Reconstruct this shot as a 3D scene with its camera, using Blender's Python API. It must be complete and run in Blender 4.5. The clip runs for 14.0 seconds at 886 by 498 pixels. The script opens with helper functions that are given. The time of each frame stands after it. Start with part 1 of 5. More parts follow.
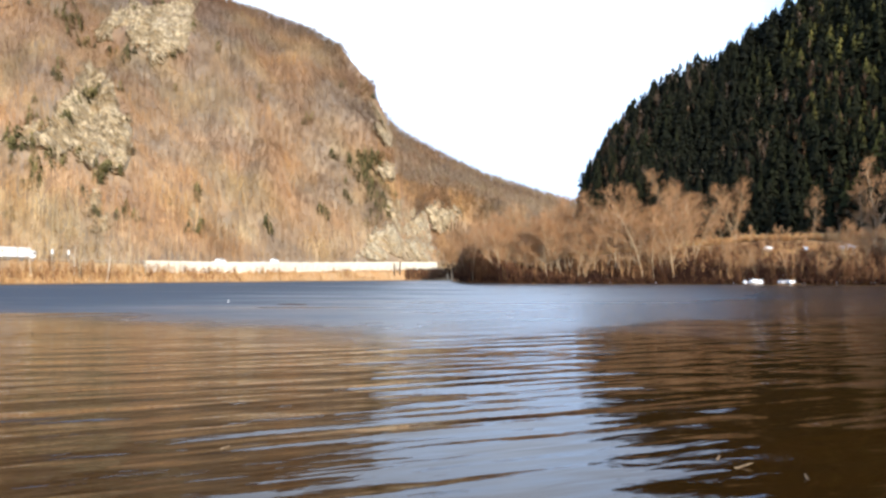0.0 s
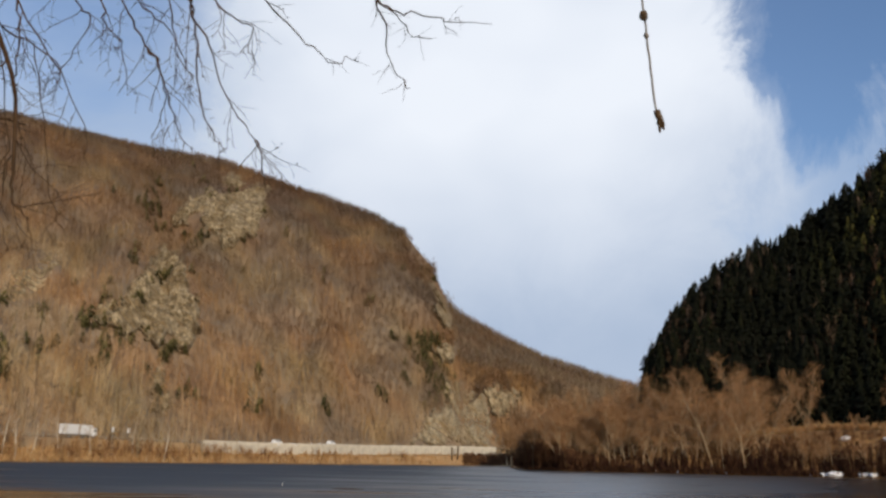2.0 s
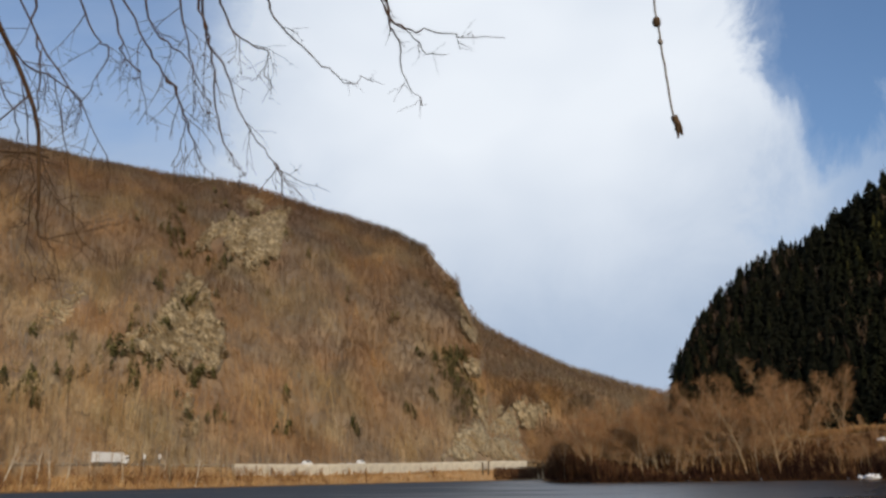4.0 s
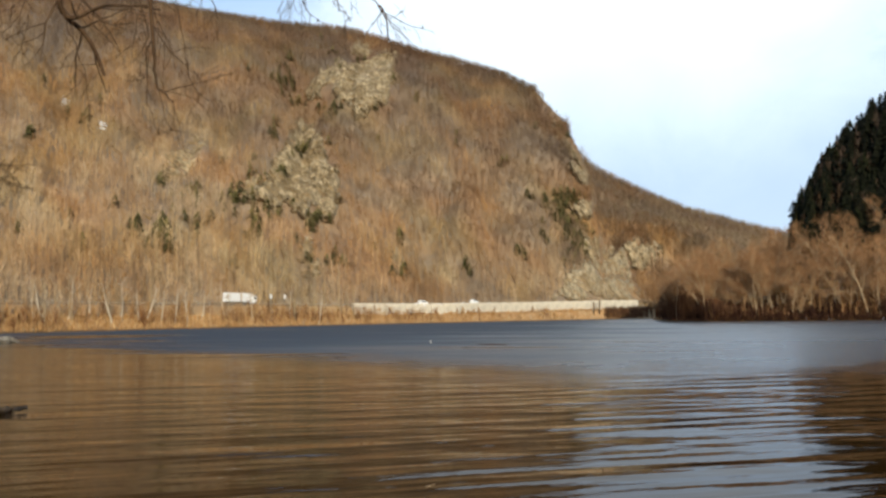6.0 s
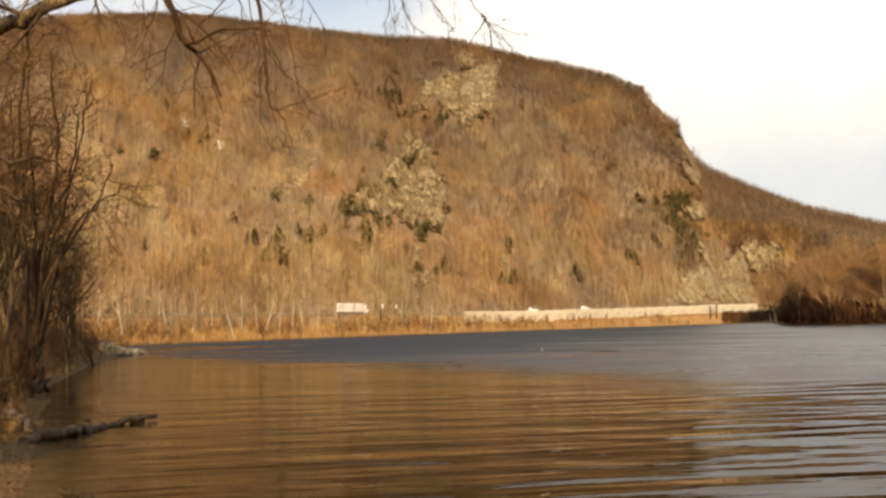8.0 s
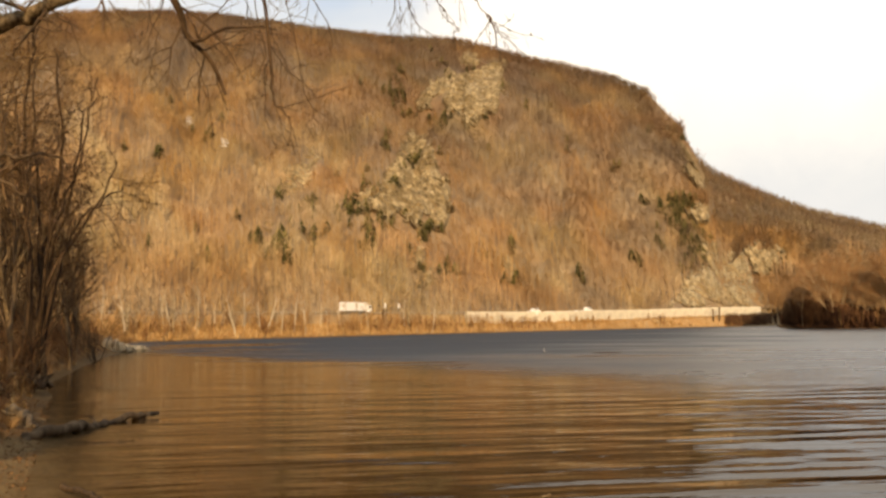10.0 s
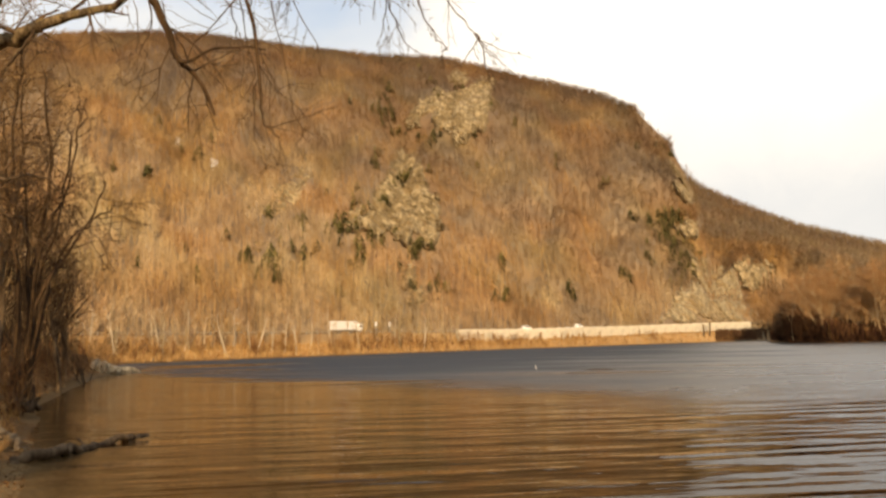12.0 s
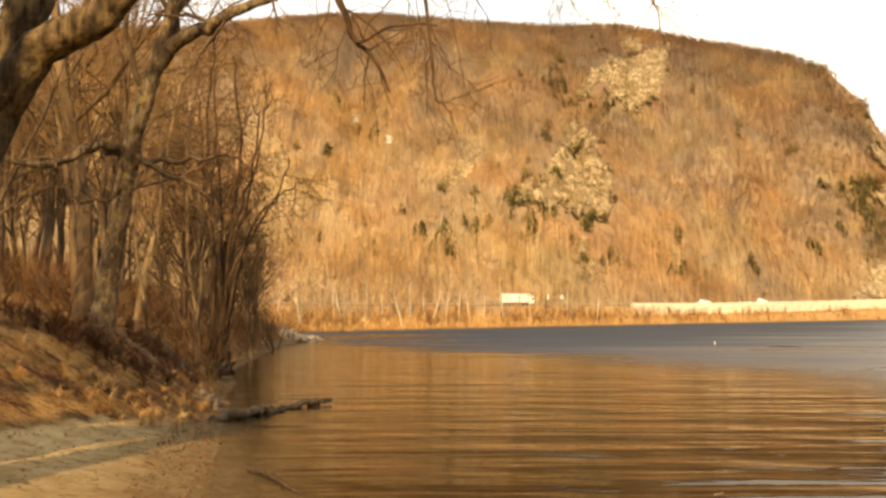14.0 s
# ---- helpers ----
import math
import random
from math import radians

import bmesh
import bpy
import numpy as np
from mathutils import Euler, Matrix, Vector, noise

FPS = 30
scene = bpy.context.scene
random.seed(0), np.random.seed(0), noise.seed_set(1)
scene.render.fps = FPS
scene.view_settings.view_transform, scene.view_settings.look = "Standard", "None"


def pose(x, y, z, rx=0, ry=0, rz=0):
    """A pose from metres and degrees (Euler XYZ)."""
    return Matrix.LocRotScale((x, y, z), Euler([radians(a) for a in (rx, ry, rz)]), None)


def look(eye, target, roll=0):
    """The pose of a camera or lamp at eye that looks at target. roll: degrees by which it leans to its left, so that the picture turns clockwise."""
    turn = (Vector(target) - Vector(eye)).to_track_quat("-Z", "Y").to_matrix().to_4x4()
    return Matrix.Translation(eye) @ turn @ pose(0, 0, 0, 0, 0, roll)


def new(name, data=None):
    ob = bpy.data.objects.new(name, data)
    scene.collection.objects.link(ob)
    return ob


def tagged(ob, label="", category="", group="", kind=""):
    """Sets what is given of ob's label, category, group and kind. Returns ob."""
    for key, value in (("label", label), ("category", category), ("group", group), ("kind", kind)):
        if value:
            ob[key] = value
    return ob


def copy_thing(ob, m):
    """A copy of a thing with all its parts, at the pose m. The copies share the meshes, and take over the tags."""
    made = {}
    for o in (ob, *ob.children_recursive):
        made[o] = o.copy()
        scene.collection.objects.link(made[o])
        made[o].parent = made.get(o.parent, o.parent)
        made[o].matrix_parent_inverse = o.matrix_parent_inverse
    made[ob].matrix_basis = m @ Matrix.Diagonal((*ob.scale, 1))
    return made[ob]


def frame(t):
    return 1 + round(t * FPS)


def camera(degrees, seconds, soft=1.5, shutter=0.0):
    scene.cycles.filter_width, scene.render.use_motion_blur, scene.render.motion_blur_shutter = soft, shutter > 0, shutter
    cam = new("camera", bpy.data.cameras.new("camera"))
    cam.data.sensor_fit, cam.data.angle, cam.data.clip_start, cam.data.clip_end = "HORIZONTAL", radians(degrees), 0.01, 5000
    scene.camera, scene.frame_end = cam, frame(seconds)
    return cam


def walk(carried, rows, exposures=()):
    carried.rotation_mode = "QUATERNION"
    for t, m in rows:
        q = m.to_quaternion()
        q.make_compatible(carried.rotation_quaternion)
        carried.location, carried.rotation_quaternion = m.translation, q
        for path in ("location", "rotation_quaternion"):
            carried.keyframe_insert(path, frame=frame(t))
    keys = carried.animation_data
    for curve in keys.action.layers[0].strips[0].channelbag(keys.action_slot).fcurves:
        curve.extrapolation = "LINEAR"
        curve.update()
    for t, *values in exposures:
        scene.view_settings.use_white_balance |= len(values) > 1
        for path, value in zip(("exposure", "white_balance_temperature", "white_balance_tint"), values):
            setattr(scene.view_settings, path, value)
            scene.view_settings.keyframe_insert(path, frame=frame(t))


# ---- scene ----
EYE = 2.4
cam = camera(54.16, 14.0, soft=2.75)
# seconds, yaw, pitch, roll: the camera is held at one spot on the bank and turned
ROWS = [
    (0.0, 0.00, 1.80, 0.00),
    (0.5, 2.90, 7.42, -0.04),
    (1.0, 3.06, 11.34, -1.44),
    (1.5, 3.18, 13.90, -1.72),
    (2.0, 3.79, 13.74, -1.05),
    (2.2, 3.73, 14.08, -1.05),
    (4.3, 6.40, 14.77, 1.33),
    (4.5, 6.89, 13.26, 1.57),
    (5.0, 8.46, 8.49, 1.20),
    (5.5, 11.70, 6.54, 0.80),
    (6.0, 13.07, 4.49, 0.74),
    (6.5, 14.91, 5.61, 1.27),
    (7.0, 17.89, 6.09, 1.91),
    (7.5, 19.57, 5.61, 2.59),
    (8.0, 20.34, 5.15, 1.54),
    (10.5, 20.37, 5.20, 0.84),
    (11.0, 19.86, 5.47, 0.93),
    (11.5, 19.65, 6.05, 1.47),
    (12.0, 19.91, 6.32, 1.55),
    (12.5, 20.62, 6.13, 1.56),
    (13.0, 25.57, 5.03, 1.17),
    (13.5, 29.17, 4.21, 1.47),
    (14.0, 31.20, 4.75, 0.77),
]
EXPOSURES = [  # seconds, stops, kelvin, tint
    (0.0, 1.05, 5350, 8), (0.5, 0.6, 5500, 9), (1.0, 0.2, 5750, 10), (1.5, -0.27, 5950, 11), (2.0, -0.5, 6000, 10), (4.5, -0.53, 6000, 8), (5.0, -0.35, 5900, 6),
    (5.5, -0.12, 5700, 4), (6.0, 0.12, 5850, 3), (7.0, 0.22, 6700, 7), (8.0, 0.2, 8200, 11), (11.0, 0.27, 8600, 12), (12.5, 0.25, 8600, 12), (13.0, 0.22, 9100, 13), (13.5, 0.57, 10100, 13), (14.0, 0.83, 9900, 12),
]
walk(cam, [(t, pose(0, 0, EYE, 90 + pitch, roll, yaw)) for t, yaw, pitch, roll in ROWS], EXPOSURES)

# ---- light ----
SUN_AZ, SUN_EL = 27.0, 20.0  # behind the first view, to its right
to_sun = Vector((math.sin(radians(SUN_AZ)) * math.cos(radians(SUN_EL)), -math.cos(radians(SUN_AZ)) * math.cos(radians(SUN_EL)), math.sin(radians(SUN_EL))))
sun = new("sun", bpy.data.lights.new("sun", "SUN"))
sun.data.energy, sun.data.angle, sun.data.color = 4.25, radians(0.6), (1.0, 0.79, 0.53)
sun.matrix_world = look((0, 0, 300), Vector((0, 0, 300)) - to_sun)

world = bpy.data.worlds.new("sky")
scene.world = world
world.use_nodes = True


def wire(tree, kind, inputs=None):
    """A node with its inputs, which are values or sockets."""
    n = tree.nodes.new(kind)
    for k, v in (inputs or {}).items():
        s = n.inputs[k]
        if isinstance(v, bpy.types.NodeSocket):
            tree.links.new(v, s)
        else:
            s.default_value = v
    return n


def ramp(tree, fac, stops, ease="LINEAR"):
    n = tree.nodes.new("ShaderNodeValToRGB")
    n.color_ramp.interpolation = ease
    e = n.color_ramp.elements
    while len(e) < len(stops):
        e.new(0.5)
    for el, (p, c) in zip(e, stops):
        el.position = p
        el.color = (c, c, c, 1) if isinstance(c, (int, float)) else (*c, 1)
    tree.links.new(fac, n.inputs[0])
    return n.outputs[0]


def mix(tree, fac, a, b, blend="MIX"):
    n = tree.nodes.new("ShaderNodeMix")
    n.data_type, n.blend_type = "RGBA", blend
    for s, v in ((n.inputs[0], fac), (n.inputs[6], a), (n.inputs[7], b)):
        if isinstance(v, bpy.types.NodeSocket):
            tree.links.new(v, s)
        elif s.type == "RGBA":
            s.default_value = (*v, 1)
        else:
            s.default_value = v
    return n.outputs[2]


def maths(tree, op, a, b=0.0, clamp=False):
    n = wire(tree, "ShaderNodeMath", {0: a, 1: b})
    n.operation, n.use_clamp = op, clamp
    return n.outputs[0]


def noise_tex(tree, vec, scale, detail=4.0, rough=0.55, dist=0.0):
    return wire(tree, "ShaderNodeTexNoise", {"Vector": vec, "Scale": scale, "Detail": detail, "Roughness": rough, "Distortion": dist}).outputs[0]


def mapped(tree, vec, scale=(1, 1, 1), rot=(0, 0, 0), loc=(0, 0, 0)):
    return wire(tree, "ShaderNodeMapping", {"Vector": vec, "Scale": scale, "Rotation": rot, "Location": loc}).outputs[0]


def build_sky():
    t = world.node_tree
    t.nodes.clear()
    sky = t.nodes.new("ShaderNodeTexSky")
    sky.sky_type, sky.sun_disc, sky.altitude = "NISHITA", False, 100.0
    sky.sun_elevation, sky.sun_rotation = radians(SUN_EL), radians(180 - SUN_AZ)
    sky.air_density, sky.dust_density, sky.ozone_density = 1.0, 1.2, 1.4
    vec = wire(t, "ShaderNodeTexCoord").outputs["Generated"]
    big = noise_tex(t, mapped(t, vec, (1.0, 1.0, 2.2), loc=(0.35, 0.1, 0.2)), 1.7, 7.0, 0.55, 0.3)
    up = wire(t, "ShaderNodeSeparateXYZ", {0: vec}).outputs[2]

    def toward(bearing, rise):
        """How nearly the sky's direction is that one: the cosine between them."""
        a, e = radians(bearing), radians(rise)
        dot = wire(t, "ShaderNodeVectorMath", {0: vec, 1: (-math.sin(a) * math.cos(e), math.cos(a) * math.cos(e), math.sin(e))})
        dot.operation = "DOT_PRODUCT"
        return dot.outputs["Value"]

    # a thick bank of cloud over the gap, with blue openings to both sides of it
    ragged = maths(t, "MULTIPLY", maths(t, "SUBTRACT", noise_tex(t, vec, 6.0, 7.0, 0.68, 0.6), 0.5), 0.05)
    bank = maths(t, "MULTIPLY", ramp(t, maths(t, "ADD", toward(0.6, 26.3), ragged), [(0.925, 0.0), (0.985, 1.0)], "EASE"), 0.42)
    low = maths(t, "MULTIPLY", maths(t, "MAXIMUM", maths(t, "SUBTRACT", 0.42, up), 0.0), 1.1)
    amount = maths(t, "ADD", maths(t, "ADD", maths(t, "MULTIPLY", big, 0.8), low), bank)
    for bearing, rise, wide, depth in ((-25.0, 28.0, 0.9915, 0.6), (31.0, 28.5, 0.990, 0.05)):
        hole = ramp(t, maths(t, "ADD", toward(bearing, rise), ragged), [(wide - 0.008, 0.0), (wide + 0.006, 1.0)], "EASE")
        amount = maths(t, "SUBTRACT", amount, maths(t, "MULTIPLY", hole, depth))
    mask = ramp(t, amount, [(0.05, 0.03), (0.30, 0.22), (0.64, 1.0)])
    fine = noise_tex(t, mapped(t, vec, (1, 1, 1.6)), 2.6, 3.0, 0.5)
    thick = maths(t, "ADD", ramp(t, fine, [(0.3, 0.0), (0.7, 0.55)]), maths(t, "MULTIPLY", bank, 1.3), True)
    thick = maths(t, "MULTIPLY", thick, ramp(t, up, [(0.10, 0.4), (0.36, 1.0)], "EASE"))
    white = mix(t, thick, (4.75, 5.6, 6.9), (10.4, 10.4, 10.4))
    blue = mix(t, 1.0, sky.outputs[0], (1.25, 1.35, 1.5), "MULTIPLY")
    col = mix(t, mask, blue, white)
    bg = wire(t, "ShaderNodeBackground", {"Color": col, "Strength": 0.122})
    out = wire(t, "ShaderNodeOutputWorld", {"Surface": bg.outputs[0]})


build_sky()

# ---- materials ----


def material(name):
    m = bpy.data.materials.new(name)
    m.use_nodes = True
    t = m.node_tree
    return m, t, t.nodes["Principled BSDF"], wire(t, "ShaderNodeTexCoord").outputs["Object"]


def bump(t, bsdf, height, strength, distance):
    b = wire(t, "ShaderNodeBump", {"Height": height, "Strength": strength, "Distance": distance})
    t.links.new(b.outputs[0], bsdf.inputs["Normal"])


def attr(t, name):
    a = t.nodes.new("ShaderNodeAttribute")
    a.attribute_name = name
    return a.outputs["Fac"]


def finish(t, bsdf, color, rough=0.9, spec=0.2):
    if isinstance(color, bpy.types.NodeSocket):
        t.links.new(color, bsdf.inputs["Base Color"])
    else:
        bsdf.inputs["Base Color"].default_value = (*color, 1)
    if isinstance(rough, bpy.types.NodeSocket):
        t.links.new(rough, bsdf.inputs["Roughness"])
    else:
        bsdf.inputs["Roughness"].default_value = rough
    bsdf.inputs["Specular IOR Level"].default_value = spec


def drift(t, v, col):
    """Stands of different trees and their litter: reddish, olive and grey."""
    red = ramp(t, noise_tex(t, mapped(t, v, (1, 1, 0.6)), 0.017, 2, 0.5), [(0.44, 0.0), (0.62, 0.75)])
    olive = ramp(t, noise_tex(t, mapped(t, v, (1, 1, 0.6), loc=(300, 70, 0)), 0.021, 2, 0.5), [(0.48, 0.0), (0.66, 0.4)])
    grey = ramp(t, noise_tex(t, mapped(t, v, (1, 1, 0.6), loc=(-200, 170, 40)), 0.012, 2, 0.5), [(0.48, 0.0), (0.64, 0.7)])
    col = mix(t, red, col, mix(t, 1.0, col, (1.08, 0.86, 0.66), "MULTIPLY"))
    col = mix(t, olive, col, mix(t, 1.0, col, (1.0, 1.0, 0.68), "MULTIPLY"))
    return mix(t, grey, col, mix(t, 1.0, col, (0.85, 0.88, 0.94), "MULTIPLY"))


def mat_ground():
    m, t, b, v = material("leaf_litter_ground")
    n1 = noise_tex(t, v, 0.012, 6, 0.6)
    n2 = noise_tex(t, mapped(t, v, (1, 1, 0.8)), 0.09, 6, 0.65)
    n3 = noise_tex(t, v, 7.0, 5, 0.65)
    floor = mix(t, ramp(t, n1, [(0.35, 0.0), (0.65, 1.0)]), (0.255, 0.185, 0.118), (0.34, 0.255, 0.16))
    floor = mix(t, ramp(t, n2, [(0.42, 0.0), (0.62, 1.0)]), floor, (0.20, 0.155, 0.11))
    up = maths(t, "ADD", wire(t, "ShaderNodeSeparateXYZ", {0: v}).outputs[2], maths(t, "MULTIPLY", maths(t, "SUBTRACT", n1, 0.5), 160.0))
    # floor grows darker up the slopes, with a ragged border
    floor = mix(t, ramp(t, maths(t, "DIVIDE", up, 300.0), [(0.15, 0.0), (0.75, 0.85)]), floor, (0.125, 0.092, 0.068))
    floor = drift(t, v, floor)
    # sun patches on dry grass, put into the litter's colour further down
    patch = ramp(t, noise_tex(t, v, 0.45, 4, 0.6), [(0.46, 0.0), (0.60, 0.75)])
    grass = mix(t, ramp(t, n2, [(0.35, 0.0), (0.65, 1.0)]), (0.47, 0.29, 0.135), (0.40, 0.29, 0.165))
    litter = mix(t, ramp(t, n3, [(0.38, 0.0), (0.62, 1.0)]), (0.06, 0.026, 0.010), (0.32, 0.15, 0.048))
    litter = mix(t, patch, litter, mix(t, ramp(t, n3, [(0.3, 0.0), (0.7, 1.0)]), (0.26, 0.135, 0.045), (0.54, 0.32, 0.12)))
    # dappled tree shade painted into the litter as dark blotches
    dapple = ramp(t, noise_tex(t, v, 0.8, 6, 0.68, 0.5), [(0.50, 0.0), (0.58, 0.85)])
    litter = mix(t, dapple, litter, (0.040, 0.019, 0.009))
    sand = mix(t, ramp(t, noise_tex(t, v, 1.3, 6, 0.6), [(0.35, 0.0), (0.65, 1.0)]), (0.42, 0.285, 0.13), (0.60, 0.44, 0.225))
    sand = mix(t, ramp(t, noise_tex(t, v, 3.5, 6, 0.7, 0.5), [(0.52, 0.0), (0.64, 0.9)]), sand, litter)
    edge = maths(t, "ADD", attr(t, "sand"), maths(t, "MULTIPLY", maths(t, "SUBTRACT", noise_tex(t, v, 0.9, 5, 0.6), 0.5), 1.1))
    col = mix(t, attr(t, "grass"), floor, grass)
    col = mix(t, attr(t, "litter"), col, litter)
    col = mix(t, ramp(t, edge, [(0.38, 0.0), (0.62, 1.0)]), col, sand)
    # wet at the water's edge
    z = wire(t, "ShaderNodeSeparateXYZ", {0: v}).outputs[2]
    ragged = maths(t, "ADD", z, maths(t, "MULTIPLY", maths(t, "SUBTRACT", noise_tex(t, v, 1.6, 5, 0.65), 0.5), 0.5))
    wet = ramp(t, ragged, [(0.06, 1.0), (0.62, 0.0)])
    col = mix(t, maths(t, "MULTIPLY", wet, 0.8), col, mix(t, ramp(t, n3, [(0.4, 0.0), (0.62, 1.0)]), (0.075, 0.045, 0.02), (0.20, 0.125, 0.055)))
    finish(t, b, col, 0.95, 0.1)
    bump(t, b, maths(t, "ADD", n3, noise_tex(t, v, 30.0, 4, 0.6)), 0.5, 0.04)
    return m


def mat_water():
    m, t, b, v = material("river_water")
    xyz = wire(t, "ShaderNodeSeparateXYZ", {0: v})
    x, y = xyz.outputs[0], xyz.outputs[1]
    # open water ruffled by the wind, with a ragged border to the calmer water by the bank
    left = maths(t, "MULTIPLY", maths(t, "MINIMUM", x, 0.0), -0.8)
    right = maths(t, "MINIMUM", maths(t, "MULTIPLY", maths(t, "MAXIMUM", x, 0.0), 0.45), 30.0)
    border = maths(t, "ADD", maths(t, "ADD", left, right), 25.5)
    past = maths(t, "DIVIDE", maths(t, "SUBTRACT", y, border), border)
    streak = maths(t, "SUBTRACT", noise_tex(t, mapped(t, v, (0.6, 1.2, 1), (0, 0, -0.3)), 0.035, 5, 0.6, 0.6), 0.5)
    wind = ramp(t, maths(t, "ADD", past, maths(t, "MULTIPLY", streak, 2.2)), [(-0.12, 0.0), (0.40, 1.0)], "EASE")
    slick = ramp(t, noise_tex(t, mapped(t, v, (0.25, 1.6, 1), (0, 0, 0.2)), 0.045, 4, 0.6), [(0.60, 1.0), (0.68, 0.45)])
    # sheltered under the hill, which also takes the painted sky sheen off there
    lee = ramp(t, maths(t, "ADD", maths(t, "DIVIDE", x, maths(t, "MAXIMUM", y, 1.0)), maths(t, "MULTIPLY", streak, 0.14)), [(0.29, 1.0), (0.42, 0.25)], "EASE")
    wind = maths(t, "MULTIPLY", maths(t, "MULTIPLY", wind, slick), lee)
    # ripples run in long crests slantwise to the bank
    across = maths(t, "ADD", maths(t, "MULTIPLY", x, -0.45), maths(t, "MULTIPLY", y, 0.89))
    along = maths(t, "ADD", maths(t, "MULTIPLY", x, 0.89), maths(t, "MULTIPLY", y, 0.45))
    q = wire(t, "ShaderNodeCombineXYZ", {0: maths(t, "MULTIPLY", along, 0.13), 1: across})
    swell = noise_tex(t, q.outputs[0], 0.95, 2.0, 0.4, 0.25)
    q2 = wire(t, "ShaderNodeCombineXYZ", {0: maths(t, "MULTIPLY", along, 0.3), 1: across})
    chop = noise_tex(t, q2.outputs[0], 3.2, 3, 0.5, 0.5)
    lively = ramp(t, noise_tex(t, mapped(t, v, (0.5, 1.3, 1), (0, 0, 0.4)), 0.16, 3, 0.55), [(0.38, 0.5), (0.66, 1.5)])
    h = maths(t, "ADD", maths(t, "MULTIPLY", maths(t, "MULTIPLY", swell, lively), 0.60), maths(t, "MULTIPLY", chop, 0.065))
    # the sky's blue reflection on ruffled water is mixed into its base colour
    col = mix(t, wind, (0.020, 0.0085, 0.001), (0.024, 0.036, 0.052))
    # duller and rougher to the left, so the painted sky sheen is strongest mid-right
    sheen_cut = ramp(t, maths(t, "ADD", maths(t, "DIVIDE", x, 120.0), maths(t, "ADD", 0.5, streak)), [(0.22, 1.0), (0.50, 0.3)])
    # the sandy bottom shows through close to the near bank
    depth = maths(t, "ADD", maths(t, "MULTIPLY", maths(t, "SUBTRACT", x, 0.6), -0.69), maths(t, "MULTIPLY", maths(t, "SUBTRACT", y, 1.0), -0.72))
    bottom = ramp(t, maths(t, "ADD", maths(t, "MULTIPLY", depth, 0.2), maths(t, "MULTIPLY", noise_tex(t, v, 0.8, 4, 0.6), 0.3)), [(-0.25, 0.0), (0.36, 1.0)])
    col = mix(t, maths(t, "MULTIPLY", bottom, 0.85), col, (0.17, 0.105, 0.045))
    far = ramp(t, maths(t, "DIVIDE", y, 200.0), [(0.12, 0.05), (0.6, 0.2)])
    finish(t, b, col, maths(t, "ADD", maths(t, "MULTIPLY", maths(t, "MULTIPLY", wind, sheen_cut), 0.45), far), 0.24)
    # specular raised over ruffled water to brighten its sky reflection
    t.links.new(maths(t, "ADD", 0.118, maths(t, "MULTIPLY", wind, maths(t, "SUBTRACT", 0.78, maths(t, "MULTIPLY", sheen_cut, 0.5)))), b.inputs["Specular IOR Level"])
    b.inputs["IOR"].default_value = 1.33
    # a clear thin edge where the water laps the sand
    lap = ramp(t, maths(t, "ADD", maths(t, "MULTIPLY", depth, 0.2), maths(t, "MULTIPLY", noise_tex(t, v, 1.1, 4, 0.6), 0.3)), [(-0.08, 1.0), (0.34, 0.25)])
    t.links.new(lap, b.inputs["Alpha"])
    bump(t, b, h, 0.52, 0.32)
    return m


def mat_bark(name, dark, light, scale=6.0, tone=True):
    m, t, b, v = material(name)
    n = noise_tex(t, mapped(t, v, (1, 1, 0.25)), scale, 6, 0.65)
    col = mix(t, ramp(t, n, [(0.32, 0.0), (0.68, 1.0)]), dark, light)
    if tone:
        rnd = wire(t, "ShaderNodeObjectInfo").outputs["Random"]
        col = mix(t, maths(t, "MULTIPLY", rnd, 0.35), col, tuple(0.6 * c for c in dark))
    finish(t, b, col, 0.9, 0.15)
    bump(t, b, n, 0.6, 0.03)
    return m


def mat_mottled(name, dark, light):
    """Old bark: broad dark and pale patches, deep furrows along the limb, yellowish lichen."""
    m, t, b, v = material(name)
    furrow = noise_tex(t, mapped(t, v, (1, 1, 0.3)), 9.0, 6, 0.7)
    patch = noise_tex(t, v, 1.6, 5, 0.65, 0.4)
    col = mix(t, ramp(t, furrow, [(0.36, 0.0), (0.62, 1.0)]), dark, light)
    col = mix(t, ramp(t, patch, [(0.42, 0.75), (0.56, 0.0)]), col, dark)
    col = mix(t, ramp(t, noise_tex(t, v, 3.4, 5, 0.6), [(0.56, 0.0), (0.66, 0.7)]), col, (0.34, 0.25, 0.10))
    finish(t, b, col, 0.95, 0.1)
    bump(t, b, maths(t, "ADD", furrow, patch), 0.9, 0.08)
    return m


def mat_toned(name, stops, rough=0.95, stands=False):
    """A matt material whose colour runs along the mesh's own tone, a number per plant or stone."""
    m, t, b, v = material(name)
    col = ramp(t, attr(t, "tone"), stops)
    n = noise_tex(t, v, 0.6, 4, 0.6)
    col = mix(t, ramp(t, n, [(0.3, 0.0), (0.7, 0.2)]), col, mix(t, 0.5, col, (0.05, 0.03, 0.02)))
    if stands:
        col = drift(t, v, col)
    finish(t, b, col, rough, 0.1)
    return m


